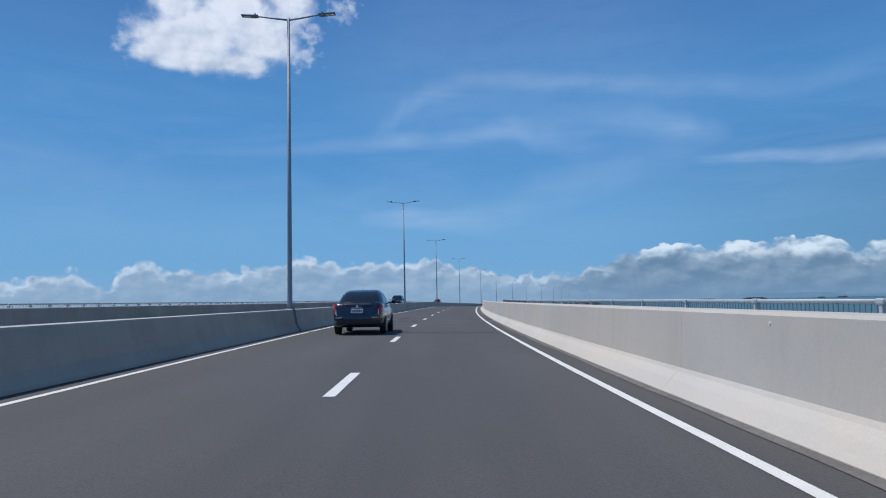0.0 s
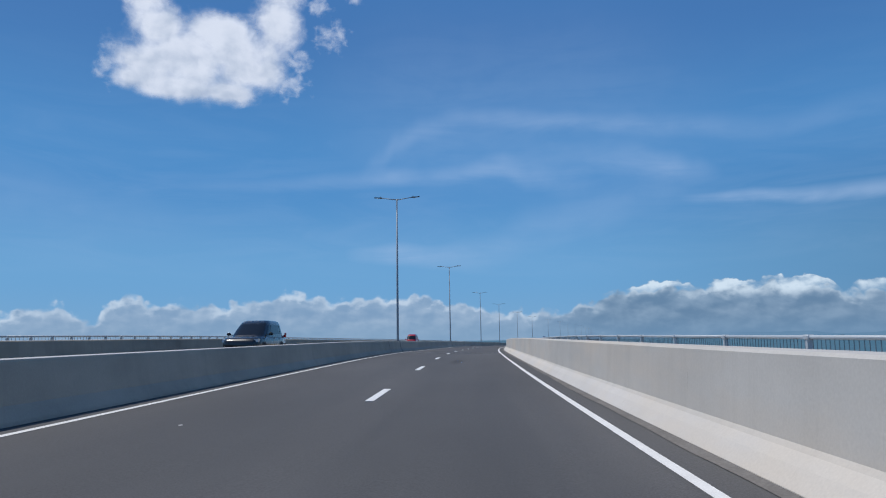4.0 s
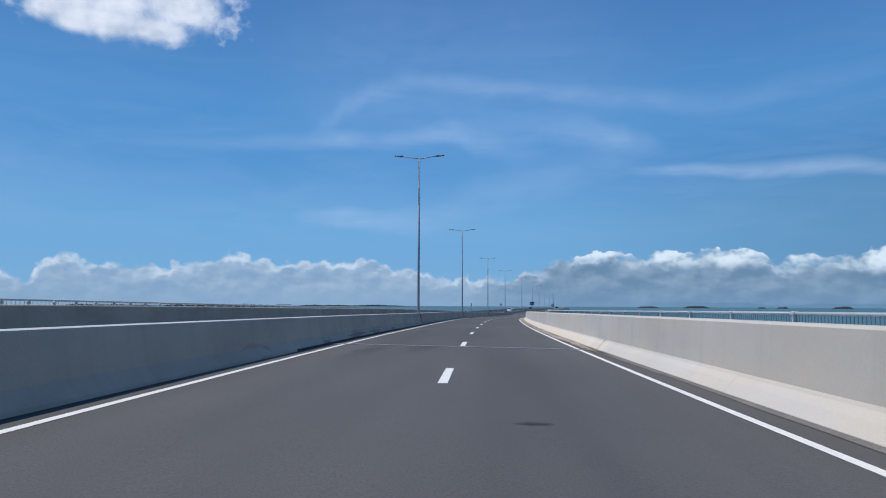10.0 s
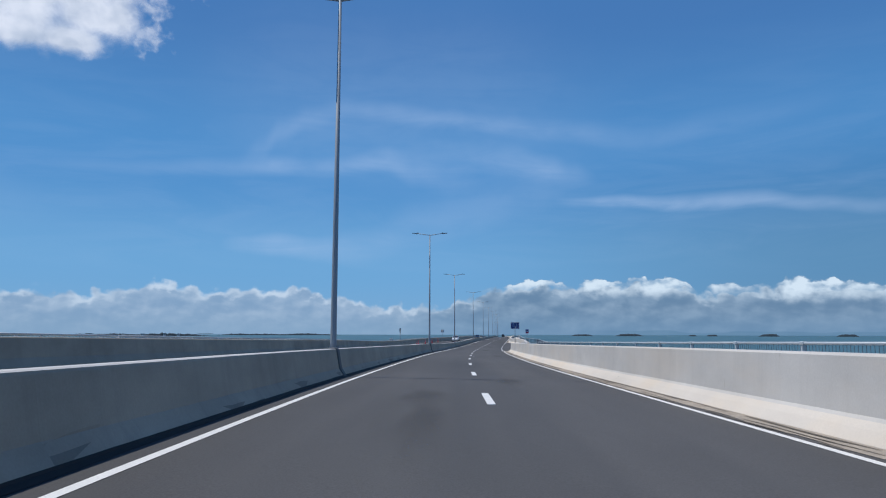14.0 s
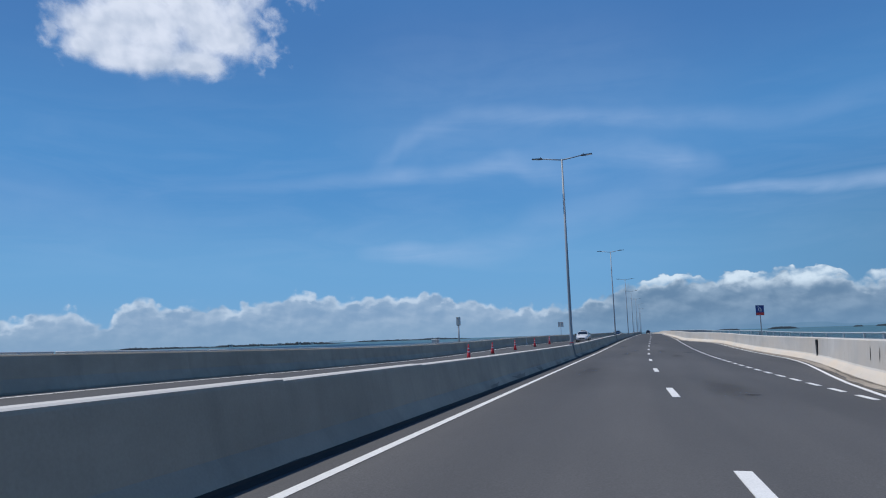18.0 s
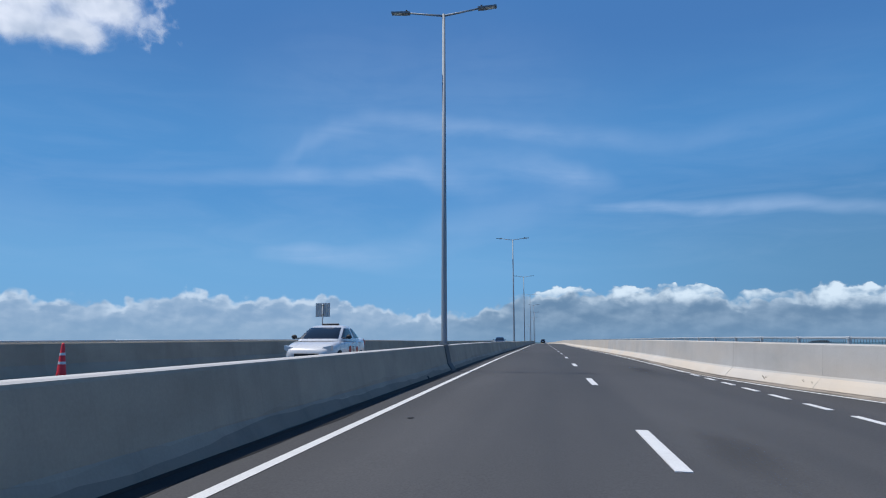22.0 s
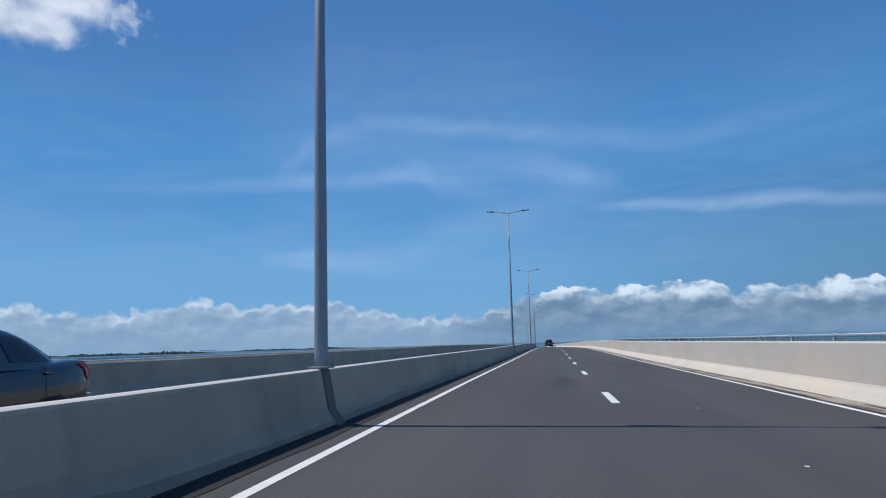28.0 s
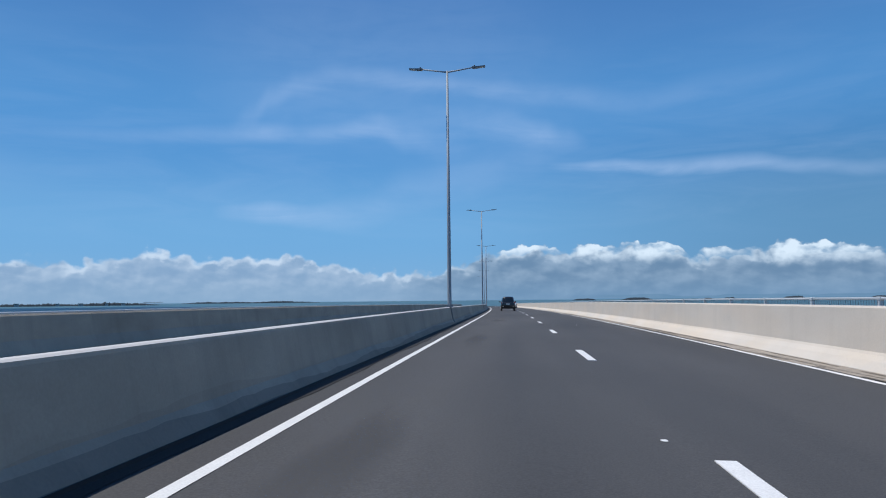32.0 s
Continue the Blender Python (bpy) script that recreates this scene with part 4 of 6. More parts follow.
def street_lamp(half, inset=0.0, mid=0.0, top_z=0.83):
    root = tagged(new("street_lamp"), "tall grey steel street lamp with two arms on the median barrier", "street lamp", "lamps along the median")
    bm = bmesh.new()
    tube(bm, [(0, 0, 0.80), (0, 0, 1.0), (0, 0, 4.5), (0, 0, 11.9)], [0.095, 0.095, 0.082, 0.05], 14)
    part("pole", bm, GALV, root, smooth=True)
    bm = bmesh.new()
    box(bm, -0.15, -0.15, 0.83, 0.15, 0.15, 0.855, 0.004)
    part("base_plate", bm, GALV_DARK, root)
    for sx in (-1, 1):
        for sy in (-1, 1):
            bm = bmesh.new()
            tube(bm, [(sx * 0.12, sy * 0.12, 0.855), (sx * 0.12, sy * 0.12, 0.9)], 0.016, 6)
            part("bolt", bm, GALV_DARK, root)
    for side in (-1, 1):
        bm = bmesh.new()
        tube(bm, [(0.0, 0, 11.84), (side * 0.5, 0, 11.91), (side * 1.22, 0, 12.02)], [0.04, 0.035, 0.03], 8)
        part("arm", bm, GALV, root, smooth=True)
        bm = bmesh.new()
        # flat frame of the lamp head, open at its outer end
        top = 12.01
        for y in (-0.09, 0.09):
            prism(bm, [(side * 1.28, top - 0.03), (side * 1.78, top + 0.02), (side * 1.78, top + 0.06), (side * 1.28, top + 0.04)], y - 0.02, y + 0.02)
        box(bm, side * 1.72, -0.11, top + 0.015, side * 1.79, 0.11, top + 0.065)
        box(bm, side * 1.16, -0.1, top - 0.03, side * 1.44, 0.1, top + 0.05, 0.01)
        part("lamp_head", bm, GALV_DARK, root)
        bm = bmesh.new()
        prism(bm, [(side * 1.42, top - 0.012), (side * 1.72, top + 0.012), (side * 1.72, top + 0.022), (side * 1.42, top - 0.0)], -0.07, 0.07)
        part("lens", bm, LENS, root, "flat lamp glass")
        bm = bmesh.new()
        tube(bm, [(side * 1.28, 0, top + 0.05), (side * 1.28, 0, top + 0.12)], [0.035, 0.03], 8)
        part("light_sensor", bm, PLASTIC, root)
    # concrete pedestal that thickens the barrier under the pole; its dark colour paints the shade there
    bm = bmesh.new()
    outline = [(-0.30, -0.03), (0.398 - inset, -0.03), (0.383 - inset, 0.05), (0.258 - inset, 0.24), (0.163 - inset, 0.785), (0.148 - inset, 0.817), (0.113 - inset, 0.834), (-0.10, 0.834), (-0.22, 0.24), (-0.30, 0.05)]
    prism(bm, [(x, z * top_z / 0.83 + 0.83 - top_z) for x, z in outline], mid - half, mid + half)
    part("pedestal", bm, PEDESTAL_SHADE, root, "concrete pedestal in the barrier, coloured dark for the shade there")
    return root


lamp, broad_lamp, late_lamp = street_lamp(0.16), street_lamp(0.40, 0.085, 0.02, 0.785), street_lamp(0.16, 0.09, 0.0, 0.79)


def lamp_spot(s):
    return stand(s, -4.31 + float(np.interp(s, [400, 520], [0.0, -0.08])), median_top(s) - 0.83)


lamp.matrix_world, broad_lamp.matrix_world, late_lamp.matrix_world = lamp_spot(LAMPS[0]), lamp_spot(378.4), lamp_spot(487.4)
for s in LAMPS[1:]:
    if s not in (378.4, 487.4):
        copy_thing(broad_lamp if s == 432.9 else lamp if s < 450 else late_lamp, lamp_spot(s))
bm = bmesh.new()
tube(bm, [(0, 0, 0.93), (0, 0, 0.965)], 0.101, 14, caps=False)
part("red_band", bm, CONE, broad_lamp, "red tape round the foot of the pole")

# ---- railing beyond the parapet ----
PANEL = 7.9


def railing_panel(label, group, top, posts, bars, clamps):
    root = tagged(new("railing"), label, "railing", group)
    for k in range(posts):
        y = k * PANEL / posts
        bm = bmesh.new()
        box(bm, -0.05, y - 0.04, -0.1, 0.05, y + 0.04, top - 0.04, 0.008)
        post = part("post", bm, RAIL, root)
        if clamps:
            bm = bmesh.new()
            box(bm, -0.07, y - 0.09, top - 0.045, 0.07, y + 0.09, top + 0.045, 0.02)
            part("clamp", bm, RAIL, post)
    for z, r in ((top, 0.036), (0.16, 0.022)):
        bm = bmesh.new()
        tube(bm, [(0, 0, z), (0, PANEL, z)], r, 8)
        part("rail", bm, RAIL, root, smooth=True)
    bm = bmesh.new()
    for i in range(1, bars):
        y = i * PANEL / bars
        box(bm, -0.005, y - 0.005, 0.16, 0.005, y + 0.005, top - 0.03)
    tagged(part("baluster_panel", bm, GALV_DARK, root), "thin upright bars", kind="stuff")
    return root


def run_railing(d0, extra, label, group, top, posts, bars, clamps, lift):
    first = railing_panel(label, group, top, posts, bars, clamps)
    s = -25.3
    done = False
    while s < S_END - PANEL:
        a, b = at(s, d0 + extra(s), lift(s)), at(s + PANEL, d0 + extra(s + PANEL), lift(s + PANEL))
        h = math.degrees(math.atan2(-(b.x - a.x), b.y - a.y))
        tilt = math.degrees(math.atan2(b.z - a.z, math.hypot(b.x - a.x, b.y - a.y)))
        m = Matrix.Translation(a) @ pose(0, 0, 0, 0, 0, h) @ pose(0, 0, 0, tilt, 0, 0)
        if done:
            copy_thing(first, m)
        else:
            first.matrix_world, done = m, True
        s += PANEL


run_railing(7.5, bay_right, "grey steel walkway railing with round top rail and thin balusters", "railing along the walkway", 1.14, 2, 56, True, lambda s: float(np.interp(s, [60, 250], [-0.06, 0.07])))
run_railing(-14.4, lambda s: -bay_left(s), "grey steel railing beyond the far parapet", "railing of the opposite side", 0.97, 6, 36, False, lambda s: float(np.interp(s, [90, 180, 350], [0.0, 0.08, 0.0])))

# ---- dashes and joints ----
DASH_FROM, DASH_STEP, DASH_LONG = 1.88, 10.922, 2.71


def deck_piece(name, mat, s0, s1, d0, d1, z, parent, label=""):
    bm = bmesh.new()
    corners = ((s0, d0), (s0, d1), (s1, d1), (s1, d0))
    top = [bm.verts.new(at(s, d, z)) for s, d in corners]
    low = [bm.verts.new(at(s, d, -0.01)) for s, d in corners]
    bm.faces.new(top)
    for i in range(4):
        bm.faces.new((top[i], low[i], low[(i + 1) % 4], top[(i + 1) % 4]))
    return part(name, bm, mat, parent, label)


k = -3
while DASH_FROM + k * DASH_STEP < S_END - 20:
    s = DASH_FROM + k * DASH_STEP
    deck_piece("lane_dash", PAINT, s, s + DASH_LONG, drift(s) - 0.075, drift(s) + 0.075, 0.008, road)
    deck_piece("lane_dash", PAINT, s + 4.0, s + 4.0 + DASH_LONG, -8.5, -8.35, 0.008, road)
    k += 1
s = 349.0
while s < 434:
    deck_piece("bay_dash", PAINT, s, s + 1.1, 3.36, 3.48, 0.008, road)
    s += 2.0
for s in (42.4, 125.2, 208.9):
    root = tagged(new("expansion_joint"), "pale steel expansion joint across the carriageway", "expansion joint", "deck joints")
    for off in (-0.14, 0.06):
        deck_piece("edge_beam", STEEL, s + off, s + off + 0.09, -3.9, 4.02, 0.014, root)
    deck_piece("gap_seal", JOINT, s - 0.05, s + 0.06, -3.9, 4.02, 0.010, root, "black rubber seal")

# ---- open joints, dirt and small marks ----
def profile_ribbon(name, outline, x0, width, s, extra, mat, parent, label, proud=0.009):
    """A narrow upright band that follows the side of a barrier at s. outline: the side's points from foot to top."""
    bm = bmesh.new()
    a, b = [], []
    for x, z in outline:
        off = proud if x > x0 else -proud
        a.append(bm.verts.new(at(s - width / 2, x + extra + off, z + 0.002)))
        b.append(bm.verts.new(at(s + width / 2, x + extra + off, z + 0.002)))
    for i in range(len(a) - 1):
        bm.faces.new((a[i], b[i], b[i + 1], a[i + 1]))
    return part(name, bm, mat, parent, label)


MEDIAN_SIDE = [(-3.92, 0.0), (-3.935, 0.05), (-4.06, 0.24), (-4.155, 0.78), (-4.17, 0.81), (-4.205, 0.824), (-4.37, 0.824)]
RIGHT_SIDE = [(3.98, 0.0), (3.98, 0.04), (4.19, 0.265), (4.225, 0.31), (4.27, 1.0), (4.30, 1.03), (4.66, 1.03)]
wall_m, wall_r = bpy.data.objects["wall_median"], bpy.data.objects["wall_outer_right"]
for s in (42.4, 125.2, 208.9):
    profile_ribbon("open_joint", RIGHT_SIDE if s < 200 else RIGHT_SIDE[:4], 9, 0.05, s, 0, JOINT, wall_r, "open dark joint in the parapet")
    profile_ribbon("open_joint", MEDIAN_SIDE if s < 200 else MEDIAN_SIDE[:3], -9, 0.05, s, median_shift(s), JOINT, wall_m, "open dark joint in the barrier")
rng = random.Random(5)


def bent_crack(rows, label, mat):
    """A wandering crack with dirt on the median's face: rows of place along, height and width."""
    bm = bmesh.new()
    a, b = [], []
    for s, z, w in rows:
        d = median_face(z) + median_shift(s) + 0.006
        a.append(bm.verts.new(at(s - w / 2, d, z * median_top(s) / 0.83)))
        b.append(bm.verts.new(at(s + w / 2, d, z * median_top(s) / 0.83)))
    for i in range(len(a) - 1):
        bm.faces.new((a[i], b[i], b[i + 1], a[i + 1]))
    part("crack", bm, mat, wall_m, label)


for s, low, top, w, mat in ((383.26, 0.0, 0.81, 0.12, JOINT), (386.4, 0.0, 0.72, 0.05, DAMP), (389.35, 0.1, 0.6, 0.03, JOINT), (392.22, 0.0, 0.8, 0.13, DAMP), (395.25, 0.22, 0.74, 0.05, JOINT), (398.22, 0.0, 0.68, 0.07, DAMP),
                            (401.22, 0.0, 0.78, 0.11, JOINT), (404.28, 0.0, 0.70, 0.045, JOINT)):
    heights = sorted({low, 0.03, 0.05, 0.1, 0.16, 0.24, 0.33, 0.45, 0.58, top})
    bent_crack([(s + rng.uniform(-0.012, 0.012), z, w * rng.uniform(0.75, 1.15) * (1.7 if z < 0.1 and w > 0.05 else 1)) for z in heights if low <= z <= top], "dark dirty joint in the cast barrier", mat)
for s in (382.06, 383.97, 385.5, 388.5, 391.43, 392.97, 394.4, 397.41, 398.93, 400.4, 403.51, 428.2):
    bent_crack([(s, 0.0, 0.27), (s + 0.01, 0.05, 0.24), (s + 0.01, 0.09, 0.2), (s, 0.11, 0.14)], "black dirt round a drain slot at the barrier's foot", SOOT_SHADE)


def face_crack(s, z0, z1, width, mat, label):
    """An upright crack on the upper face of the parapet, wandering a little."""
    bm = bmesh.new()
    n = 6
    a, b = [], []
    for i in range(n + 1):
        z = z0 + (z1 - z0) * i / n
        d = 4.225 + (z - 0.31) * 0.065 + bay_right(s) - 0.003
        w = 0.5 * width * (0.25 + 0.75 * math.sin(math.pi * (0.12 + 0.8 * i / n)))
        m = s + rng.uniform(-0.008, 0.008)
        a.append(bm.verts.new(at(m - w / 2, d, z)))
        b.append(bm.verts.new(at(m + w / 2, d, z)))
    for i in range(n):
        bm.faces.new((a[i], b[i], b[i + 1], a[i + 1]))
    part("crack", bm, mat, wall_r, label)


for s, z0, z1, w in ((141.05, 0.34, 0.67, 0.02), (140.1, 0.4, 0.56, 0.02), (139.17, 0.34, 0.97, 0.02), (138.2, 0.35, 0.76, 0.03), (138.07, 0.5, 0.72, 0.015), (137.8, 0.33, 0.98, 0.025), (137.3, 0.34, 0.93, 0.03),
                     (159.12, 0.33, 0.69, 0.022), (65.98, 0.34, 0.78, 0.024)):
    face_crack(s, z0, z1, w, CRACK, "thin dark crack in the parapet")
for s, z0, z1, w in ((160.07, 0.33, 0.45, 0.014), (157.27, 0.34, 0.80, 0.03), (156.52, 0.6, 0.82, 0.016)):
    face_crack(s, z0, z1, w, DIRT, "faint dirty crack")
for i in range(60):
    s = -20 + i * 12.1 + rng.uniform(-5, 5)
    z0 = rng.uniform(0.34, 0.6)
    face_crack(s, z0, z0 + rng.uniform(0.15, 0.38), rng.uniform(0.008, 0.016), DIRT, "faint dirty crack")


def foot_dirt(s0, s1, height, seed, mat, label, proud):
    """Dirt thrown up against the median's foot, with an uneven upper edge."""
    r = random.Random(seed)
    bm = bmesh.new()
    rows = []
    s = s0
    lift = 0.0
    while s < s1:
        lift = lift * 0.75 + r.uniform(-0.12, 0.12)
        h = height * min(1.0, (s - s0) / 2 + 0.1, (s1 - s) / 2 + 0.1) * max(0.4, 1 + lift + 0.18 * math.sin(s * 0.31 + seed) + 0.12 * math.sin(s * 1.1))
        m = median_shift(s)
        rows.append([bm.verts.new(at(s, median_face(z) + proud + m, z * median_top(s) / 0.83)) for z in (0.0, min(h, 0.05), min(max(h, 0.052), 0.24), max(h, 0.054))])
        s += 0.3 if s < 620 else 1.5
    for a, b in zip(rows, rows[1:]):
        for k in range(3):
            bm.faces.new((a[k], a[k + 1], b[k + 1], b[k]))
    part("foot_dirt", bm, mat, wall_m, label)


# the first two bands add dirt and also paint down skylight on the flare
foot_dirt(200, S_END - 12, 0.25, 21, DUST_SHADE, "thin road dust that also darkens the sky-lit foot of the barrier", 0.002)
foot_dirt(206, S_END - 12, 0.15, 22, GRIME_SHADE, "splashed grime that also darkens the sky-lit foot of the barrier", 0.0035)
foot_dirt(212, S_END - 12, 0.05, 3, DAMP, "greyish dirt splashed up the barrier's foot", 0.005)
foot_dirt(205, S_END - 12, 0.025, 8, TAR_SHADE, "dark tarry dirt along the barrier's foot", 0.009)
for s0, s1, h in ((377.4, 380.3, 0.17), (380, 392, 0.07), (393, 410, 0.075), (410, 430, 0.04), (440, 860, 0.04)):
    foot_dirt(s0, s1, h, int(s0), SOOT_SHADE, "thicker black dirt at the barrier's foot", 0.012)


def gutter(name, mat, side, s0, s1, label, width, seed):
    """Blown dust along the foot of a barrier, with an uneven edge; the median's black strips also paint in its shadow.
    """
    r = random.Random(seed)
    ph = [r.uniform(0, 6) for _ in range(4)]
    bm = bmesh.new()
    rows = []
    s = s0
    while s < s1:
        w = width * (0.8 + 0.2 * math.sin(s * 0.21 + ph[0]) + 0.14 * math.sin(s * 0.73 + ph[1]) + 0.08 * math.sin(s * 2.3 + ph[2]))
        w *= min(1.0, (s - s0) / 6.0 + 0.15)
        d0, d1 = (3.98 + bay_right(s) - w, 3.99 + bay_right(s)) if side > 0 else (-3.93 + median_shift(s), -3.92 + w + median_shift(s))
        dm = d0 + (d1 - d0) * 0.5
        up = 0.004 if mat is SOOT_SHADE else 0.0
        z0, z1 = (0.006, 0.03) if side > 0 else (0.022 + up, 0.004 + up * 0.6)
        rows.append([bm.verts.new(at(s, d0, z0)), bm.verts.new(at(s, dm, 0.012 + up)), bm.verts.new(at(s, d1, z1))])
        s += 0.6 if s < 640 else 4.0
    for a, b in zip(rows, rows[1:]):
        for k in range(2):
            bm.faces.new((a[k], a[k + 1], b[k + 1], b[k]))
    return part(name, bm, mat, road, label, smooth=True)


gutter("dust_strip", GREY_DUST, 1, -27, 214, "grey dust at the parapet foot", 0.13, 3)
def wavy_band(name, mat, d0, width, s0, s1, z, seed, label, breaks=0.0):
    """A thin band of dirt beside the parapet that swells, narrows and at times breaks off."""
    r = random.Random(seed)
    ph = [r.uniform(0, 6) for _ in range(5)]
    bm = bmesh.new()
    last = None
    s = s0
    while s < s1:
        k = 0.55 + 0.3 * math.sin(s * 0.33 + ph[0]) + 0.25 * math.sin(s * 1.1 + ph[1]) + 0.15 * math.sin(s * 3.1 + ph[2])
        c = d0 + 0.03 * math.sin(s * 0.5 + ph[3]) + 0.015 * math.sin(s * 2.1 + ph[4]) + bay_right(s)
        if k < breaks:
            last = None
        else:
            w = width * max(k, 0.12)
            row = [bm.verts.new(at(s, c - w / 2, z)), bm.verts.new(at(s, c + w / 2, z + 0.001))]
            if last:
                bm.faces.new((last[0], last[1], row[1], row[0]))
            last = row
        s += 0.35 if s < 630 else 3.0
    return part(name, bm, mat, road, label)


wavy_band("silt_band", SILT, 3.60, 0.09, 207, S_END - 6, 0.0135, 11, "dark silt beside the edge line", 0.2)
wavy_band("silt_band", SILT, 3.92, 0.12, 207, S_END - 6, 0.0275, 12, "dark damp silt at the parapet foot", 0.05)
wavy_band("sand_ridge", DIRT, 3.74, 0.06, 207, S_END - 6, 0.0215, 13, "thin ridge of pale sand", 0.3)
gutter("dust_strip", DIRT, 1, 206, S_END - 5, "pale sand blown against the parapet foot", 0.44, 6)
# dirt strips that also paint the dark shadow band beside the median
gutter("tar_strip", TAR_SHADE, -1, 228, S_END - 5, "dark tarry dirt that also deepens the median's shadow", 0.07, 4)
gutter("tar_strip", SOOT_SHADE, -1, 225, 386, "black dirt with the median's shadow painted in", 0.11, 9)
gutter("tar_strip", SOOT_SHADE, -1, 381, S_END - 5, "broad band of black dirt and painted median shadow", 0.21, 10)
# litter and marks on the lanes
for i in range(46):
    s, d = rng.uniform(0, 640), rng.uniform(-3.2, 3.2)
    bm = bmesh.new()
    n, r0 = 9, rng.uniform(0.015, 0.04)
    dark = rng.random() < 0.55
    if dark:
        r0 = rng.uniform(0.03, 0.07)
    bm.faces.new([bm.verts.new(at(s + r0 * rng.uniform(0.6, 1.3) * math.sin(q) * 1.6, d + r0 * rng.uniform(0.6, 1.3) * math.cos(q), 0.006)) for q in [2 * math.pi * j / n for j in range(n)]])
    part("oil_spot" if dark else "paint_chip", bm, JOINT if dark else PAINT, road)
bm = bmesh.new()
bm.faces.new([bm.verts.new((math.cos(q), math.sin(q), 0)) for q in [2 * math.pi * j / 20 for j in range(20)]])


def lie(s, d, z, w, l):
    """A flat pose in the sloping plane of the deck, stretched to half-widths w across and l along."""
    o = at(s, d, z)
    x, y = (at(s, d + 1, z) - o).normalized(), (at(s + 2, d, z) - at(s - 2, d, z)).normalized()
    n = x.cross(y).normalized()
    m = Matrix((x * w, y * l, n)).transposed().to_4x4()
    m.translation = o
    return m


first = part("oil_stain", bm, OIL, road, "soft dark oil stain")
worn = first.data.copy()
worn.materials[0] = WORN
# place along and across, half-width, half-length
for s, d, w, l in ((65.3, -0.5, 0.55, 0.42), (64.6, -1.35, 0.4, 0.4), (66.2, -1.2, 0.2, 0.2), (194.9, 1.09, 0.42, 0.22), (184.5, 1.6, 0.7, 0.3), (323.7, -1.82, 0.36, 0.24), (352, 1.5, 0.4, 0.3), (470, -1.2, 0.4, 0.3)):
    ob = first if s == 65.3 else new("oil_stain", first.data)
    ob.parent = road
    ob.matrix_world = lie(s, d, 0.0065, w, l)
for i in range(34):
    s, d = rng.uniform(5, 640), rng.choice((-2.6, -1.0, 1.0, 2.5)) + rng.uniform(-0.4, 0.4)
    if i < 4:
        s, d = ((385.5, -1.4), (391.0, 0.9), (388.0, 2.6), (381.0, 1.6))[i]
    ob = new("worn_patch", worn)
    ob.parent = road
    ob.matrix_world = lie(s, d, 0.0055 + i * 0.00004, rng.uniform(0.5, 1.0), rng.uniform(3, 7))
for s, d, l in ((327.2, 0.0, 0.05), (455.1, -0.03, 0.05), (586.9, -1.6, 0.06), (591.2, -0.06, 0.05)):
    bm = bmesh.new()
    bm.faces.new([bm.verts.new(at(s + l * 1.7 * math.sin(q) * (1 + 0.2 * math.sin(3 * q)), d + l * math.cos(q), 0.0068)) for q in [2 * math.pi * j / 9 for j in range(9)]])
    part("paint_chip", bm, PAINT, road)


def drain_slot(s, d):
    """A long gully opening in the gutter."""
    root = tagged(new("drain_slot"), "dark long drain slot beside the parapet foot", "drain", "drain slots in the gutter")
    bm = bmesh.new()
    box(bm, -0.075, -0.36, -0.02, 0.075, 0.36, 0.007)
    part("well", bm, JOINT, root, "black opening")
    for x0, x1 in ((-0.095, -0.075), (0.075, 0.095)):
        bm = bmesh.new()
        box(bm, x0, -0.37, -0.02, x1, 0.37, 0.010)
        part("frame_bar", bm, GALV_DARK, root)
    for k in range(5):
        bm = bmesh.new()
        y = -0.28 + k * 0.14
        box(bm, -0.075, y - 0.012, 0.0, 0.075, y + 0.012, 0.009)
        part("grate_bar", bm, GALV_DARK, root)
    root.matrix_world = stand(s, d, 0.003, length=0.7)


for s in (48.8, 53.0):
    drain_slot(s, 3.80)
# bracket and drain holes on the parapet
bm = bmesh.new()
box(bm, -0.035, -0.04, -0.04, 0.02, 0.04, 0.04, 0.01)
tube(bm, [(-0.035, 0, 0), (-0.09, 0, -0.01)], [0.022, 0.026], 8)
ob = tagged(link("wall_bracket", bm, SIGN_WHITE), "small white bracket fixed to the parapet", "bracket")
ob.matrix_world = stand(10.72, 4.325, 0.91) @ Matrix.Scale(0.72, 4)
for s, z in ((122.0, 0.94), (139.28, 0.955), (157.45, 0.95), (172.0, 0.94), (232.0, 0.94), (341.5, 0.93)):
    bm = bmesh.new()
    d = 4.225 + (z - 0.31) * 0.065 + bay_right(s) - 0.004
    bm.faces.new([bm.verts.new(at(s + a, d + b * 0.065, z + b)) for a, b in ((-0.045, 0.03), (0.045, 0.03), (0.03, -0.02), (0.008, -0.05), (-0.012, -0.045), (-0.03, -0.01))])
    part("chipped_spot", bm, CRACK, wall_r, "grey chipped spot")
bm = bmesh.new()
box(bm, -0.07, -0.11, -0.36, 0.06, 0.11, 0.42, 0.01)
ob = part("joint_cover", bm, PLASTIC, wall_r, "dark steel cover strip over a parapet joint")
ob.matrix_world = stand(371.0, 4.22 + bay_right(371.0), 0.55)
for s, z0, z1, w in ((520.3, 0.36, 0.63, 0.07), (518.88, 0.41, 0.54, 0.05), (433.6, 0.9, 0.95, 0.05), (432.7, 0.9, 0.95, 0.05)):
    face_crack(s, z0, z1, w, CRACK, "short dark mark on the parapet")
bm = bmesh.new()
a, b = [], []
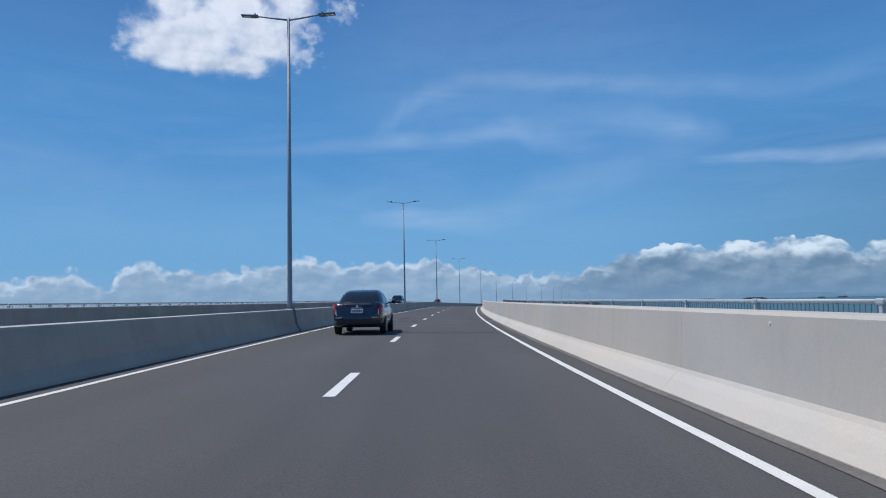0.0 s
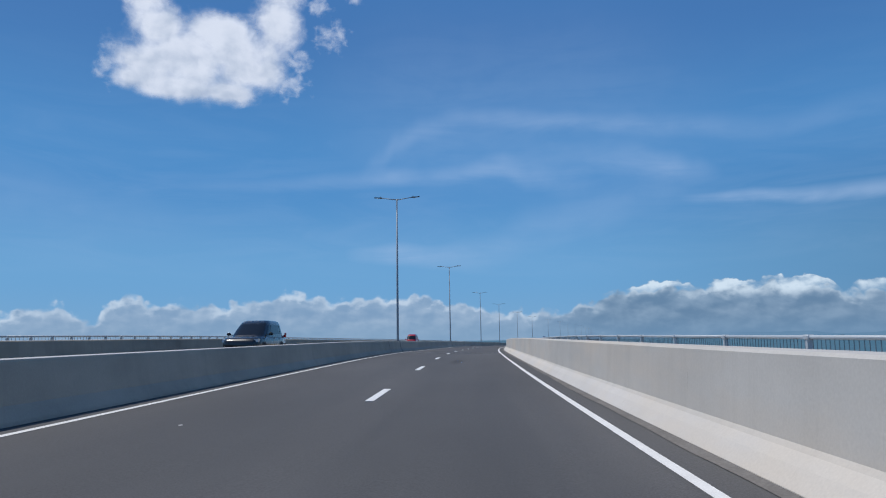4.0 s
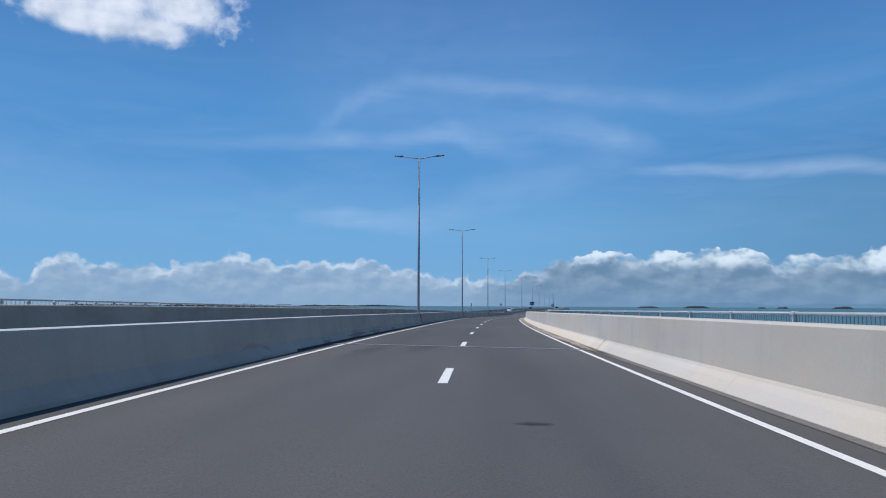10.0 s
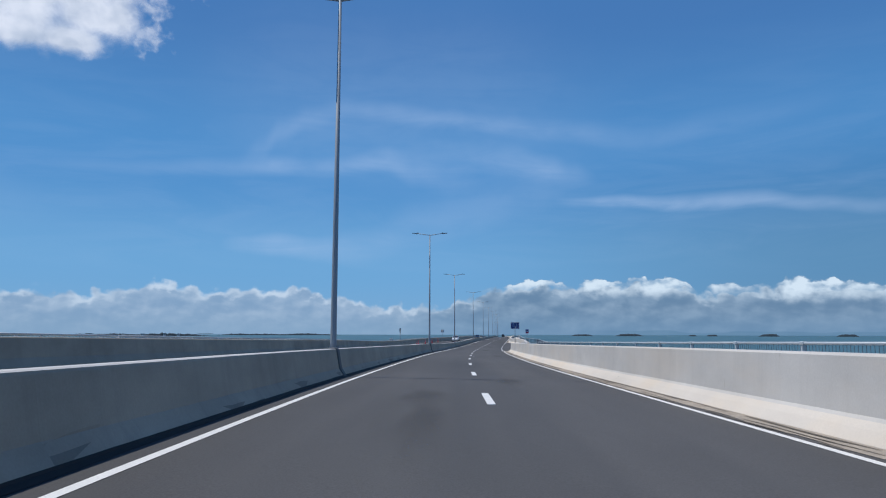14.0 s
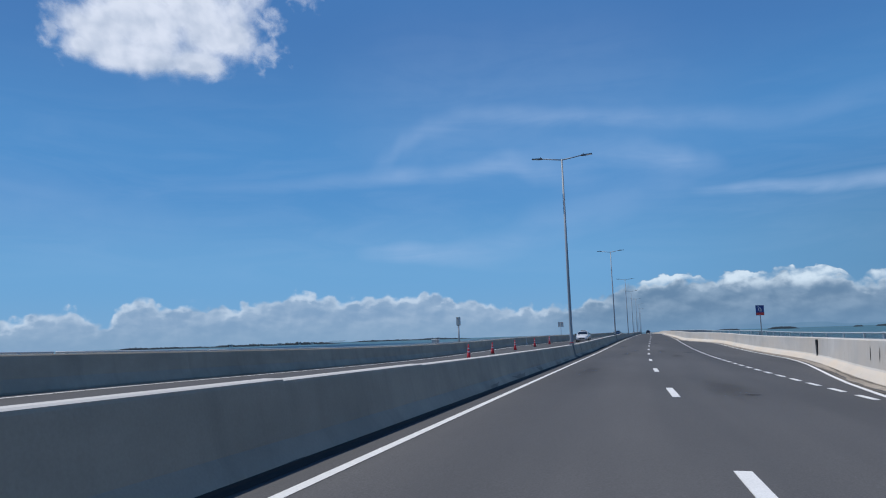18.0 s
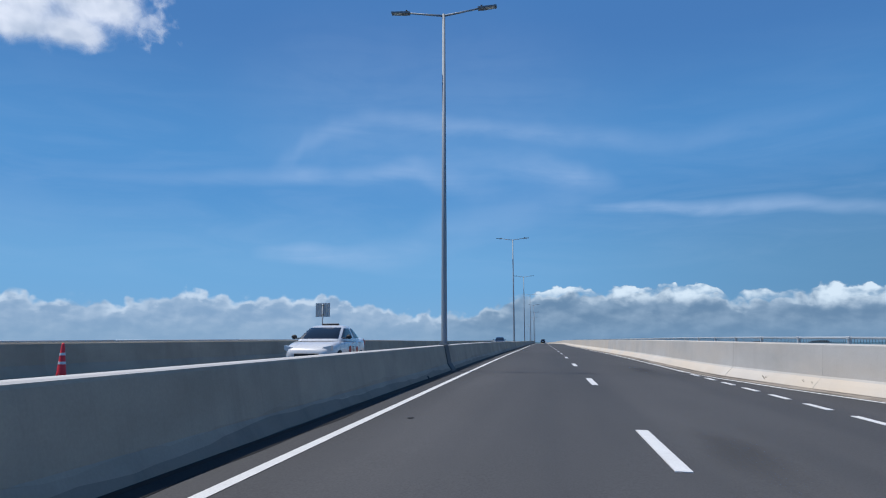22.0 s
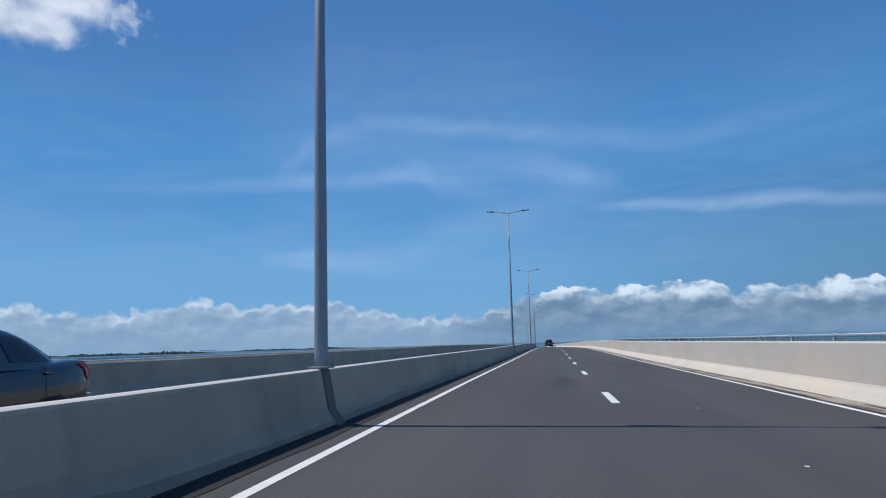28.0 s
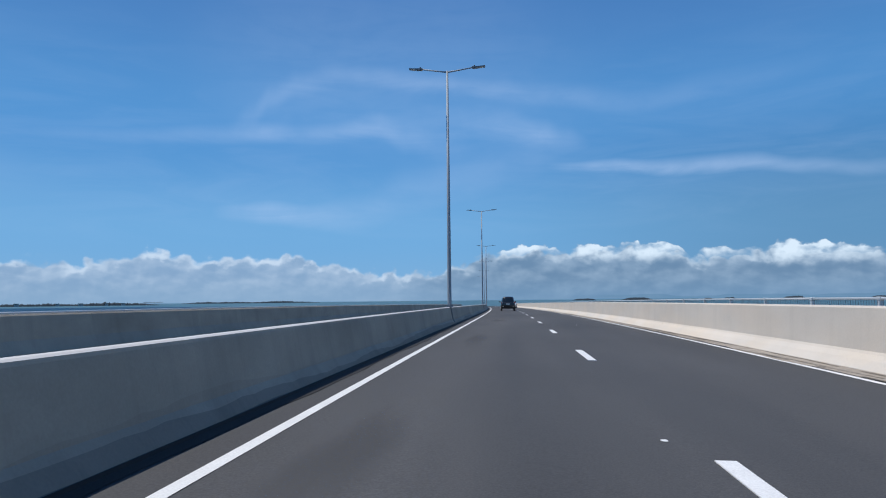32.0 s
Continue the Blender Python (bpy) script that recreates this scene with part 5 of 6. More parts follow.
for z, shift, w in ((0.94, 0.0, 0.3), (0.7, 0.05, 0.22), (0.5, -0.05, 0.2), (0.33, -0.1, 0.28), (0.12, -0.25, 0.5), (0.03, -0.6, 0.9)):
    d = float(np.interp(z, [0.05, 0.36, 0.91], [-12.5, -12.65, -12.73])) - bay_left(425.0) + 0.022
    a.append(bm.verts.new(at(425.0 + shift - w / 2, d - bay_left(425.0 + shift - w / 2) + bay_left(425.0), z)))
    b.append(bm.verts.new(at(425.0 + shift + w / 2, d - bay_left(425.0 + shift + w / 2) + bay_left(425.0), z)))
for i in range(len(a) - 1):
    bm.faces.new((a[i], b[i], b[i + 1], a[i + 1]))
part("mortar_run", bm, SUNLIT_TOP_MORTAR, bpy.data.objects["wall_outer_left"], "pale run of mortar down the parapet")
for s in (356.2, 357.5):
    face_crack(s, 0.5, 0.86, 0.1, JOINT, "dark upright slot in the parapet")
grate = tagged(new("drain_grate"), "open drain inlet with a pale frame in the gutter", "drain")
for a0, b0, a1, b1 in ((-0.3, -0.22, 0.3, -0.17), (-0.3, 0.17, 0.3, 0.22), (-0.3, -0.17, -0.25, 0.17), (0.25, -0.17, 0.3, 0.17)):
    bm = bmesh.new()
    box(bm, b0, a0, -0.01, b1, a1, 0.03, 0.004)
    part("frame_bar", bm, CONCRETE, grate)
bm = bmesh.new()
box(bm, -0.17, -0.25, -0.01, 0.17, 0.25, 0.022)
part("grate_well", bm, SILT, grate, "dark silted well")
for k in range(6):
    bm = bmesh.new()
    box(bm, -0.17, -0.21 + k * 0.078, 0.02, 0.17, -0.19 + k * 0.078, 0.028)
    part("grate_bar", bm, GALV_DARK, grate)
grate.matrix_world = stand(232.7, 3.86, 0.012)


def weed(seed, label):
    r = random.Random(seed)
    bm = bmesh.new()
    for _ in range(46):
        a, h, lean = r.uniform(0, 6.28), r.uniform(0.06, 0.2), r.uniform(0.02, 0.16)
        x, y = r.uniform(-0.06, 0.06), r.uniform(-0.14, 0.14)
        c, s_ = math.cos(a), math.sin(a)
        p = [bm.verts.new((x - s_ * 0.006, y + c * 0.006, 0)), bm.verts.new((x + s_ * 0.006, y - c * 0.006, 0)),
             bm.verts.new((x + c * lean * 0.5 + s_ * 0.004, y + s_ * lean * 0.5 - c * 0.004, h * 0.7)), bm.verts.new((x + c * lean, y + s_ * lean, h))]
        bm.faces.new(p)
    return tagged(link("weed_tuft", bm, WEED), label, "weed", "weeds in the gutter")


for i, (s, d) in enumerate(((428.2, 5.05), (428.6, 5.0), (430.4, 4.75))):
    weed(i, "small dry brown weed tuft growing at the parapet foot").matrix_world = stand(s, d - 0.03, 0.015, turn=40 * i)
# cover over the parapet's walkway side
tagged(strip("walkway", CONCRETE, lambda s: [4.7 + bay_right(s), 7.6 + bay_right(s)], -28, S_END, 6.0, z=0.02), "concrete walkway behind the parapet", "walkway", kind="structure")
tagged(strip("walkway", CONCRETE_OLD, lambda s: [-15.0 - bay_left(s), -13.0 - bay_left(s)], -28, S_END, 6.0, z=0.0), "concrete edge strip behind the far parapet", "walkway", kind="structure")


# ---- signs and posts ----
def sign_post(label, width, z0, z1, foot, front, back, marks):
    """A plate on a steel post; local y is the way that traffic on this side drives, the plate's face looks back along it."""
    root = tagged(new("road_sign"), label, "road sign")
    bm = bmesh.new()
    tube(bm, [(0, 0.03, foot), (0, 0.03, z1 - 0.04)], 0.038, 10)
    part("post", bm, GALV, root, smooth=True)
    bm = bmesh.new()
    box(bm, -width / 2, -0.012, z0, width / 2, 0.0, z1, 0.004)
    plate = part("plate", bm, front, root)
    bm = bmesh.new()
    box(bm, -width / 2 + 0.004, 0.001, z0 + 0.004, width / 2 - 0.004, 0.006, z1 - 0.004)
    part("plate_back", bm, back, root, "grey unpainted back")
    for z in (z0 + 0.12, z1 - 0.12):
        bm = bmesh.new()
        box(bm, -0.06, 0.004, z - 0.02, 0.06, 0.075, z + 0.02, 0.006)
        part("bracket", bm, GALV_DARK, root)
    for nm, mat, pts in marks:
        bm = bmesh.new()
        lo = [bm.verts.new((x, -0.0125, z)) for x, z in pts]
        hi = [bm.verts.new((x, -0.0165, z)) for x, z in pts]
        bm.faces.new(hi)
        for i in range(len(pts)):
            bm.faces.new((lo[i], lo[(i + 1) % len(pts)], hi[(i + 1) % len(pts)], hi[i]))
        part(nm, bm, mat, plate)
    return root


def bar(x, z, w, h, tilt=0.0):
    c, s_ = math.cos(tilt), math.sin(tilt)
    return [(x + a * c - b * s_, z + a * s_ + b * c) for a, b in ((-w / 2, -h / 2), (w / 2, -h / 2), (w / 2, h / 2), (-w / 2, h / 2))]


zc = 2.96
sign = sign_post("blue lay-by sign with white symbols on a post at the parapet", 0.92, 2.60, 3.30, 0.85, SIGN_BLUE, SIGN_BACK, [
    ("border_line", SIGN_WHITE, bar(0, 3.285, 0.8, 0.012)), ("border_line", SIGN_WHITE, bar(0, 2.615, 0.8, 0.012)),
    ("border_line", SIGN_WHITE, bar(-0.405, zc, 0.012, 0.66)), ("border_line", SIGN_WHITE, bar(0.405, zc, 0.012, 0.66)),
    ("symbol_stroke", SIGN_WHITE, bar(-0.22, 3.09, 0.03, 0.24)), ("symbol_stroke", SIGN_WHITE, bar(-0.15, 3.17, 0.03, 0.10, 0.7)), ("symbol_stroke", SIGN_WHITE, bar(-0.115, 3.09, 0.03, 0.12)), ("symbol_stroke", SIGN_WHITE, bar(-0.15, 3.01, 0.03, 0.10, -0.7)),
    ("symbol_stroke", SIGN_WHITE, bar(0.12, 3.17, 0.045, 0.12, 0.2)), ("symbol_stroke", SIGN_WHITE, bar(0.15, 3.08, 0.045, 0.14, 0.5)), ("symbol_stroke", SIGN_WHITE, bar(0.21, 3.0, 0.08, 0.05, -0.4)),
    ("text_bar", SIGN_WHITE, bar(0, 2.885, 0.62, 0.03)), ("arrow_stroke", SIGN_WHITE, bar(0.02, 2.73, 0.04, 0.14, -0.75)), ("arrow_stroke", SIGN_WHITE, bar(0.065, 2.785, 0.10, 0.035)), ("arrow_stroke", SIGN_WHITE, bar(0.09, 2.75, 0.035, 0.09))])
sign.matrix_world = stand(340.0, 4.55)
bm = bmesh.new()
box(bm, -0.24, -0.05, 0.70, -0.19, 0.05, 1.04, 0.008)
part("post_clamp", bm, GALV_DARK, sign, "steel clamp on the parapet face")
sign = sign_post("blue emergency bay sign with a red lower panel", 0.55, 2.48, 3.2, 0.8, SIGN_BLUE, SIGN_BACK, [
    ("red_panel", SIGN_RED, bar(0, 2.585, 0.53, 0.19)), ("symbol_stroke", SIGN_WHITE, bar(-0.1, 3.08, 0.12, 0.035)), ("symbol_stroke", SIGN_WHITE, bar(0.02, 3.0, 0.04, 0.16, 0.5)), ("symbol_stroke", SIGN_WHITE, bar(0.08, 2.88, 0.04, 0.16)),
    ("symbol_stroke", SIGN_WHITE, bar(0.0, 2.79, 0.16, 0.035)), ("symbol_stroke", SIGN_WHITE, bar(-0.08, 2.9, 0.035, 0.2))])
sign.matrix_world = stand(391.5, 7.85)
sign = sign_post("back of a larger grey road sign on the far parapet", 0.84, 2.44, 3.2, 0.0, SIGN_BLUE, SIGN_BACK, [("text_bar", SIGN_WHITE, bar(0, 2.8, 0.6, 0.05))])
sign.matrix_world = stand(448.6, -13.4, -0.2, turn=176)


def control_cabinet():
    root = tagged(new("control_cabinet"), "grey steel control cabinet on the walkway behind the far parapet", "cabinet")
    bm = bmesh.new()
    box(bm, -0.27, -0.33, 0.0, 0.27, 0.33, 0.12, 0.01)
    part("plinth", bm, CONCRETE_OLD, root)
    bm = bmesh.new()
    box(bm, -0.25, -0.31, 0.12, 0.25, 0.31, 1.26, 0.01)
    body = part("body", bm, SIGN_BACK, root)
    bm = bmesh.new()
    box(bm, -0.29, -0.35, 1.26, 0.29, 0.35, 1.31, 0.012)
    part("roof", bm, SIGN_WHITE, root, "pale sheet-metal roof")
    bm = bmesh.new()
    box(bm, 0.25, -0.28, 0.18, 0.262, 0.28, 1.2, 0.004)
    door = part("door", bm, GALV, root)
    bm = bmesh.new()
    box(bm, 0.262, 0.2, 0.66, 0.29, 0.225, 0.8, 0.004)
    part("handle", bm, PLASTIC, door)
    return root


control_cabinet().matrix_world = stand(395.7, -17.75)


def post_box():
    """An equipment box on a stout steel post."""
    root = tagged(new("equipment_box"), "grey metal equipment box on a steel post behind the far parapet", "equipment box")
    bm = bmesh.new()
    tube(bm, [(0, 0, 0.0), (0, 0, 2.5)], [0.08, 0.075], 12)
    part("post", bm, GALV, root, smooth=True)
    bm = bmesh.new()
    box(bm, -0.16, -0.16, 0.0, 0.16, 0.16, 0.03, 0.004)
    part("base_plate", bm, GALV_DARK, root)
    bm = bmesh.new()
    box(bm, -0.175, -0.115, 2.47, 0.175, 0.115, 3.2, 0.012)
    body = part("body", bm, BOX_GREY, root)
    bm = bmesh.new()
    box(bm, -0.185, -0.125, 3.2, 0.185, 0.125, 3.225, 0.008)
    part("lid", bm, BOX_GREY, root)
    bm = bmesh.new()
    box(bm, -0.155, -0.127, 2.5, 0.155, -0.114, 3.17, 0.004)
    part("door", bm, BOX_GREY, body)
    bm = bmesh.new()
    box(bm, -0.12, -0.131, 3.08, -0.02, -0.126, 3.1, 0.001)
    part("name_plate", bm, PLASTIC, body, "small dark plate")
    bm = bmesh.new()
    box(bm, -0.1, -0.1, 2.44, 0.1, 0.1, 2.47, 0.004)
    part("bracket", bm, GALV_DARK, root)
    return root


post_box().matrix_world = stand(399.1, -16.55)


def flexible_post():
    root = tagged(new("delineator_post"), "red flexible traffic post with pale bands on the far carriageway", "traffic post", "row of red posts")
    bm = bmesh.new()
    tube(bm, [(0, 0, 0.0), (0, 0, 0.035), (0, 0, 0.06)], [0.2, 0.19, 0.08], 14)
    part("base", bm, RUBBER, root)
    bm = bmesh.new()
    tube(bm, [(0, 0, 0.05), (0, 0, 0.3), (0, 0, 0.92), (0, 0, 0.96)], [0.15, 0.10, 0.035, 0.02], 12)
    post = part("post", bm, CONE, root, smooth=True)
    for z in (0.48, 0.68):
        bm = bmesh.new()
        tube(bm, [(0, 0, z), (0, 0, z + 0.06)], [0.085 - (z - 0.48) * 0.1, 0.079 - (z - 0.48) * 0.1], 12)
        part("reflective_band", bm, SIGN_WHITE, post, "pale reflective band")
    return root


post = flexible_post()
post.matrix_world = stand(378.4, -10.5)
for s, d in ((392.6, -12.05), (402.3, -12.0), (413.8, -12.0), (425.3, -12.0)):
    copy_thing(post, stand(s, d, turn=s * 7))


# ---- vehicles ----
def paint_material(name, base, metal=0.2):
    m = material(name, base, 0.28, metal, var=0.2, scale=1.5, dark=tuple(c * 0.8 for c in base))
    b = m.node_tree.nodes["Principled BSDF"]
    b.inputs["Coat Weight"].default_value, b.inputs["Coat Roughness"].default_value = 0.8, 0.06
    return m


NAVY = paint_material("dark_blue_paint", (0.006, 0.012, 0.028), 0.0)
BLACK = paint_material("black_paint", (0.012, 0.013, 0.015))
RED_PAINT = paint_material("red_paint", (0.42, 0.012, 0.018), 0.0)
WHITE_PAINT = paint_material("white_paint", (0.72, 0.73, 0.74), 0.0)


def superring(w, y0, y1, theta, p):
    c, s_ = math.cos(theta), math.sin(theta)
    x = w * math.copysign(abs(c) ** p, c)
    return x, (y0 + y1) / 2 + (y1 - y0) / 2 * math.copysign(abs(s_) ** p, s_)


class Cabin:
    """The upper body: rings of (height, half-width, rear, front)."""

    def __init__(self, rings, p=0.42):
        self.rings, self.p = rings, p

    def spot(self, theta, z, proud=0.0):
        zs = [r[0] for r in self.rings]
        w, y0, y1 = (float(np.interp(z, zs, [r[i] for r in self.rings])) for i in (1, 2, 3))
        x, y = superring(w + proud, y0 - proud, y1 + proud, theta, self.p)
        return Vector((x, y, z))

    def shell(self):
        bm = bmesh.new()
        n = 40
        rows = [[bm.verts.new(self.spot(2 * math.pi * k / n, r[0])) for k in range(n)] for r in self.rings]
        for a, b in zip(rows, rows[1:]):
            for k in range(n):
                bm.faces.new((a[k], a[(k + 1) % n], b[(k + 1) % n], b[k]))
        bm.faces.new(rows[-1])
        return bm

    def patch(self, a0, a1, z0, z1, slant0=0.0, slant1=0.0, proud=0.006, n=8):
        """A pane on the shell between two bearings (degrees) and two heights."""
        bm = bmesh.new()
        grid = []
        for j in range(13):
            v = j / 12
            lo, hi = a0 + slant0 * v, a1 + slant1 * v
            grid.append([bm.verts.new(self.spot(radians(lo + (hi - lo) * i / n), z0 + (z1 - z0) * v, proud)) for i in range(n + 1)])
        for a, b in zip(grid, grid[1:]):
            for i in range(n):
                bm.faces.new((a[i], a[i + 1], b[i + 1], b[i]))
        return bm


def half_section(w, z0, zt):
    """The right half of a cross-section of the lower body, from the underside to the middle of the top."""
    tall = zt - z0
    zm = z0 + tall * 0.5
    return [(w * 0.80, z0), (w * 0.95, z0 + min(0.06, tall * 0.12)), (w * 0.995, zm - min(0.1, tall * 0.18)), (w, zm), (w * 0.985, zt - min(0.14, tall * 0.26)), (w * 0.93, zt - min(0.03, tall * 0.1)), (w * 0.80, zt), (w * 0.4, zt + 0.012)]


def hull(stations):
    """The lower body from cross-sections (y, half-width, underside, shoulder)."""
    bm = bmesh.new()
    rows = []
    for y, w, z0, zt in stations:
        half = half_section(w, z0, zt)
        ring = half + [(-x, z) for x, z in reversed(half)]
        rows.append([bm.verts.new((x, y, z)) for x, z in ring])
    n = len(rows[0])
    for a, b in zip(rows, rows[1:]):
        for k in range(n):
            bm.faces.new((a[k], a[(k + 1) % n], b[(k + 1) % n], b[k]))
    bm.faces.new(rows[0])
    bm.faces.new(list(reversed(rows[-1])))
    return bm


def hull_patch(stations, side, corners, proud=0.006, n=8):
    """A skin over part of the lower body. corners: place along the car at the lower and upper edge for the rear and front end, and the span between underside (0) and middle of the top (7)."""
    (ya0, ya1), (yb0, yb1), (u0, u1) = corners
    ys = [t[0] for t in stations]
    bm = bmesh.new()
    grid = []
    for j in range(n + 1):
        v = j / n
        u = u0 + (u1 - u0) * v
        row = []
        for i in range(n + 1):
            y = (ya0 + (ya1 - ya0) * v) * (1 - i / n) + (yb0 + (yb1 - yb0) * v) * i / n
            w, z0, zt = (float(np.interp(y, ys, [t[k] for t in stations])) for k in (1, 2, 3))
            half = half_section(w, z0, zt)
            x, z = (float(np.interp(u, range(8), [h[k] for h in half])) for k in (0, 1))
            row.append(bm.verts.new((side * (x + proud), y - proud * 1.5, z + proud * 0.3)))
        grid.append(row)
    for a, b in zip(grid, grid[1:]):
        for i in range(n):
            bm.faces.new((a[i], a[i + 1], b[i + 1], b[i]))
    return bm


def seam_on_hull(stations, side, y):
    """A thin dark line down the side of the lower body."""
    ys = [t[0] for t in stations]
    w, z0, zt = (float(np.interp(y, ys, [t[i] for t in stations])) for i in (1, 2, 3))
    pts = half_section(w, z0, zt)[2:6]
    bm = bmesh.new()
    a = [bm.verts.new((side * (x + 0.003), y - 0.005, z)) for x, z in pts]
    b = [bm.verts.new((side * (x + 0.003), y + 0.005, z)) for x, z in pts]
    for i in range(len(pts) - 1):
        bm.faces.new((a[i], b[i], b[i + 1], a[i + 1]))
    return bm


def disc(bm, x, y, z, r, thick, n=24):
    """A wheel-like ring about the x axis."""
    rings = []
    for px, pr in ((x - thick / 2, r * 0.93), (x - thick / 2 + 0.03, r), (x + thick / 2 - 0.03, r), (x + thick / 2, r * 0.93)):
        rings.append([bm.verts.new((px, y + pr * math.cos(q), z + pr * math.sin(q))) for q in [2 * math.pi * k / n for k in range(n)]])
    for a, b in zip(rings, rings[1:]):
        for k in range(n):
            bm.faces.new((a[k], a[(k + 1) % n], b[(k + 1) % n], b[k]))
    bm.faces.new(rings[0])
    bm.faces.new(rings[-1])


def wheel(root, x, y, r, side):
    bm = bmesh.new()
    disc(bm, x, y, r, r, 0.19)
    tyre = part("tyre", bm, RUBBER, root, smooth=False)
    bm = bmesh.new()
    o = x + side * 0.088
    disc(bm, o, y, r, r * 0.66, 0.03, 20)
    part("rim", bm, PLASTIC, tyre)
    for k in range(7):
        q = 2 * math.pi * k / 7
        bm = bmesh.new()
        c, s_ = math.cos(q), math.sin(q)
        pts = [(-0.022, 0.04), (0.022, 0.04), (0.034, r * 0.64), (-0.034, r * 0.64)]
        vs = [[bm.verts.new((o + side * dx, y + a * c - b * s_, r + a * s_ + b * c)) for a, b in pts] for dx in (0.0, 0.026)]
        bm.faces.new(vs[0])
        bm.faces.new(vs[1])
        for i in range(4):
            bm.faces.new((vs[0][i], vs[0][(i + 1) % 4], vs[1][(i + 1) % 4], vs[1][i]))
        part("spoke", bm, RIM, tyre)
    bm = bmesh.new()
    disc(bm, o + side * 0.015, y, r, 0.055, 0.04, 12)
    part("hub_cap", bm, RIM, tyre)


def arch(root, x, y, r, side):
    """The dark wheel well with its lip."""
    bm = bmesh.new()
    n = 18
    outer = [(y + r * 1.17 * math.cos(q), r + r * 1.17 * math.sin(q)) for q in [math.pi * (k / n * 1.16 - 0.08) for k in range(n + 1)]]
    prism(bm, [(a, b) for a, b in outer], x - side * 0.2, x + side * 0.004, axis="x")
    part("wheel_well", bm, PLASTIC, root)


def car(name, label, body_paint, stations, rings, wheels, width, plate, panes, tail_z, lamp_shape, belt, extras=()):
    """A car that looks along +y, standing at its middle."""
    root = tagged(new(name), label, "car")
    body = part("body", hull(stations), body_paint, root, smooth=True)
    cab = Cabin(rings)
    part("cabin", cab.shell(), body_paint, root, smooth=True)
    for nm, a0, a1, z0, z1, s0, s1 in panes:
        part(nm, cab.patch(a0, a1, z0, z1, s0, s1), GLASS_DARK, root, "dark tinted glass", smooth=True)
    r, ya, yb = wheels
    for y in (ya, yb):
        for side in (-1, 1):
            arch(root, side * (width / 2 - 0.005), y, r, side)
            wheel(root, side * (width / 2 - 0.085), y, r, side)
    rear, front = stations[0][0], stations[-1][0]
    tz0, tz1, tw, td = tail_z or (0, 0, 0, 0)
    for side in (-1, 1):
        w1 = width / 2 - 0.012
        if tail_z is None:
            lampo = part("tail_light", hull_patch(stations, side, ((-2.19, -2.15), (-2.02, -1.80), (3.55, 5.0)), 0.012), TAIL, root, "red wrap-round tail light", smooth=True)
            part("brake_lens", hull_patch(stations, side, ((-2.2, -2.16), (-2.09, -1.98), (4.1, 4.75)), 0.018), TAIL, lampo, smooth=True)
            part("reverse_lens", hull_patch(stations, side, ((-2.235, -2.2), (-2.195, -2.155), (3.7, 4.6)), 0.012), HEADLIGHT, lampo, "clear reversing lens", smooth=True)
        else:
            bm = bmesh.new()
            tm = tz0 + (tz1 - tz0) * 0.52
            prism(bm, [(side * (w1 - tw * 0.55), tm), (side * (w1 + 0.006), tm), (side * (w1 + 0.004), tz1 - 0.03), (side * (w1 - 0.04), tz1), (side * (w1 - tw * 0.45), tz1 - 0.01)], rear + 0.05, rear + 0.05 + td)
            lampo = part("tail_light", bm, TAIL, root, "red tail light")
            bm = bmesh.new()
            prism(bm, [(side * (w1 - tw * 0.8), tz0 + 0.03), (side * (w1 - 0.03), tz0), (side * (w1 + 0.004), tz0 + 0.05), (side * (w1 + 0.006), tm - 0.008), (side * (w1 - tw * 0.8), tm - 0.008)], rear + 0.045, rear + 0.05 + td * 0.8)
            part("brake_lens", bm, TAIL, lampo)
            bm = bmesh.new()
            prism(bm, [(side * (w1 - tw - 0.12), tz0 + 0.045), (side * (w1 - tw * 0.82), tz0 + 0.03), (side * (w1 - tw * 0.82), tm - 0.01), (side * (w1 - tw - 0.02), tm - 0.03)], rear + 0.03, rear + 0.15)
            part("reverse_lens", bm, HEADLIGHT, lampo, "clear reversing lens")
        bm = bmesh.new()
        box(bm, side * (w1 - 0.36), rear - 0.008, 0.555, side * (w1 - 0.14), rear + 0.1, 0.575, 0.004)
        part("rear_reflector", bm, HEADLIGHT, root, "pale reflector strip")
        hz0, hz1, hw = lamp_shape
        bm = bmesh.new()
        prism(bm, [(side * (w1 - hw), hz0), (side * (w1 - 0.06), hz0 + 0.03), (side * (w1 - 0.05), hz1), (side * (w1 - hw * 0.8), hz1 - 0.05)], front - 0.34, front - 0.10)
        part("headlight", bm, HEADLIGHT, root, "clear headlight")
        # door mirror
        bm = bmesh.new()
        box(bm, side * (width / 2 - 0.14), belt[1] - 0.05, belt[0] + 0.02, side * (width / 2 + 0.05), belt[1] + 0.02, belt[0] + 0.06, 0.008)
        bmesh.ops.create_uvsphere(bm, u_segments=14, v_segments=9, radius=1.0, matrix=Matrix.LocRotScale((side * (width / 2 + 0.12), belt[1] - 0.02, belt[0] + 0.085), None, (0.10, 0.065, 0.075)))
        part("door_mirror", bm, PLASTIC if body_paint is WHITE_PAINT else body_paint, root, smooth=True)
        for y in (belt[1] - 1.05, belt[1] - 1.95):
            bm = bmesh.new()
            box(bm, side * (width / 2 - 0.012), y - 0.08, belt[0] - 0.12, side * (width / 2 + 0.022), y + 0.08, belt[0] - 0.09, 0.008)
            part("door_handle", bm, body_paint, root)
        for y in (belt[1] - 0.95, belt[1] - 1.9, belt[1] + 0.02):
            part("door_gap", seam_on_hull(stations, side, y), PLASTIC, root)
    pz, py = plate
    bm = bmesh.new()
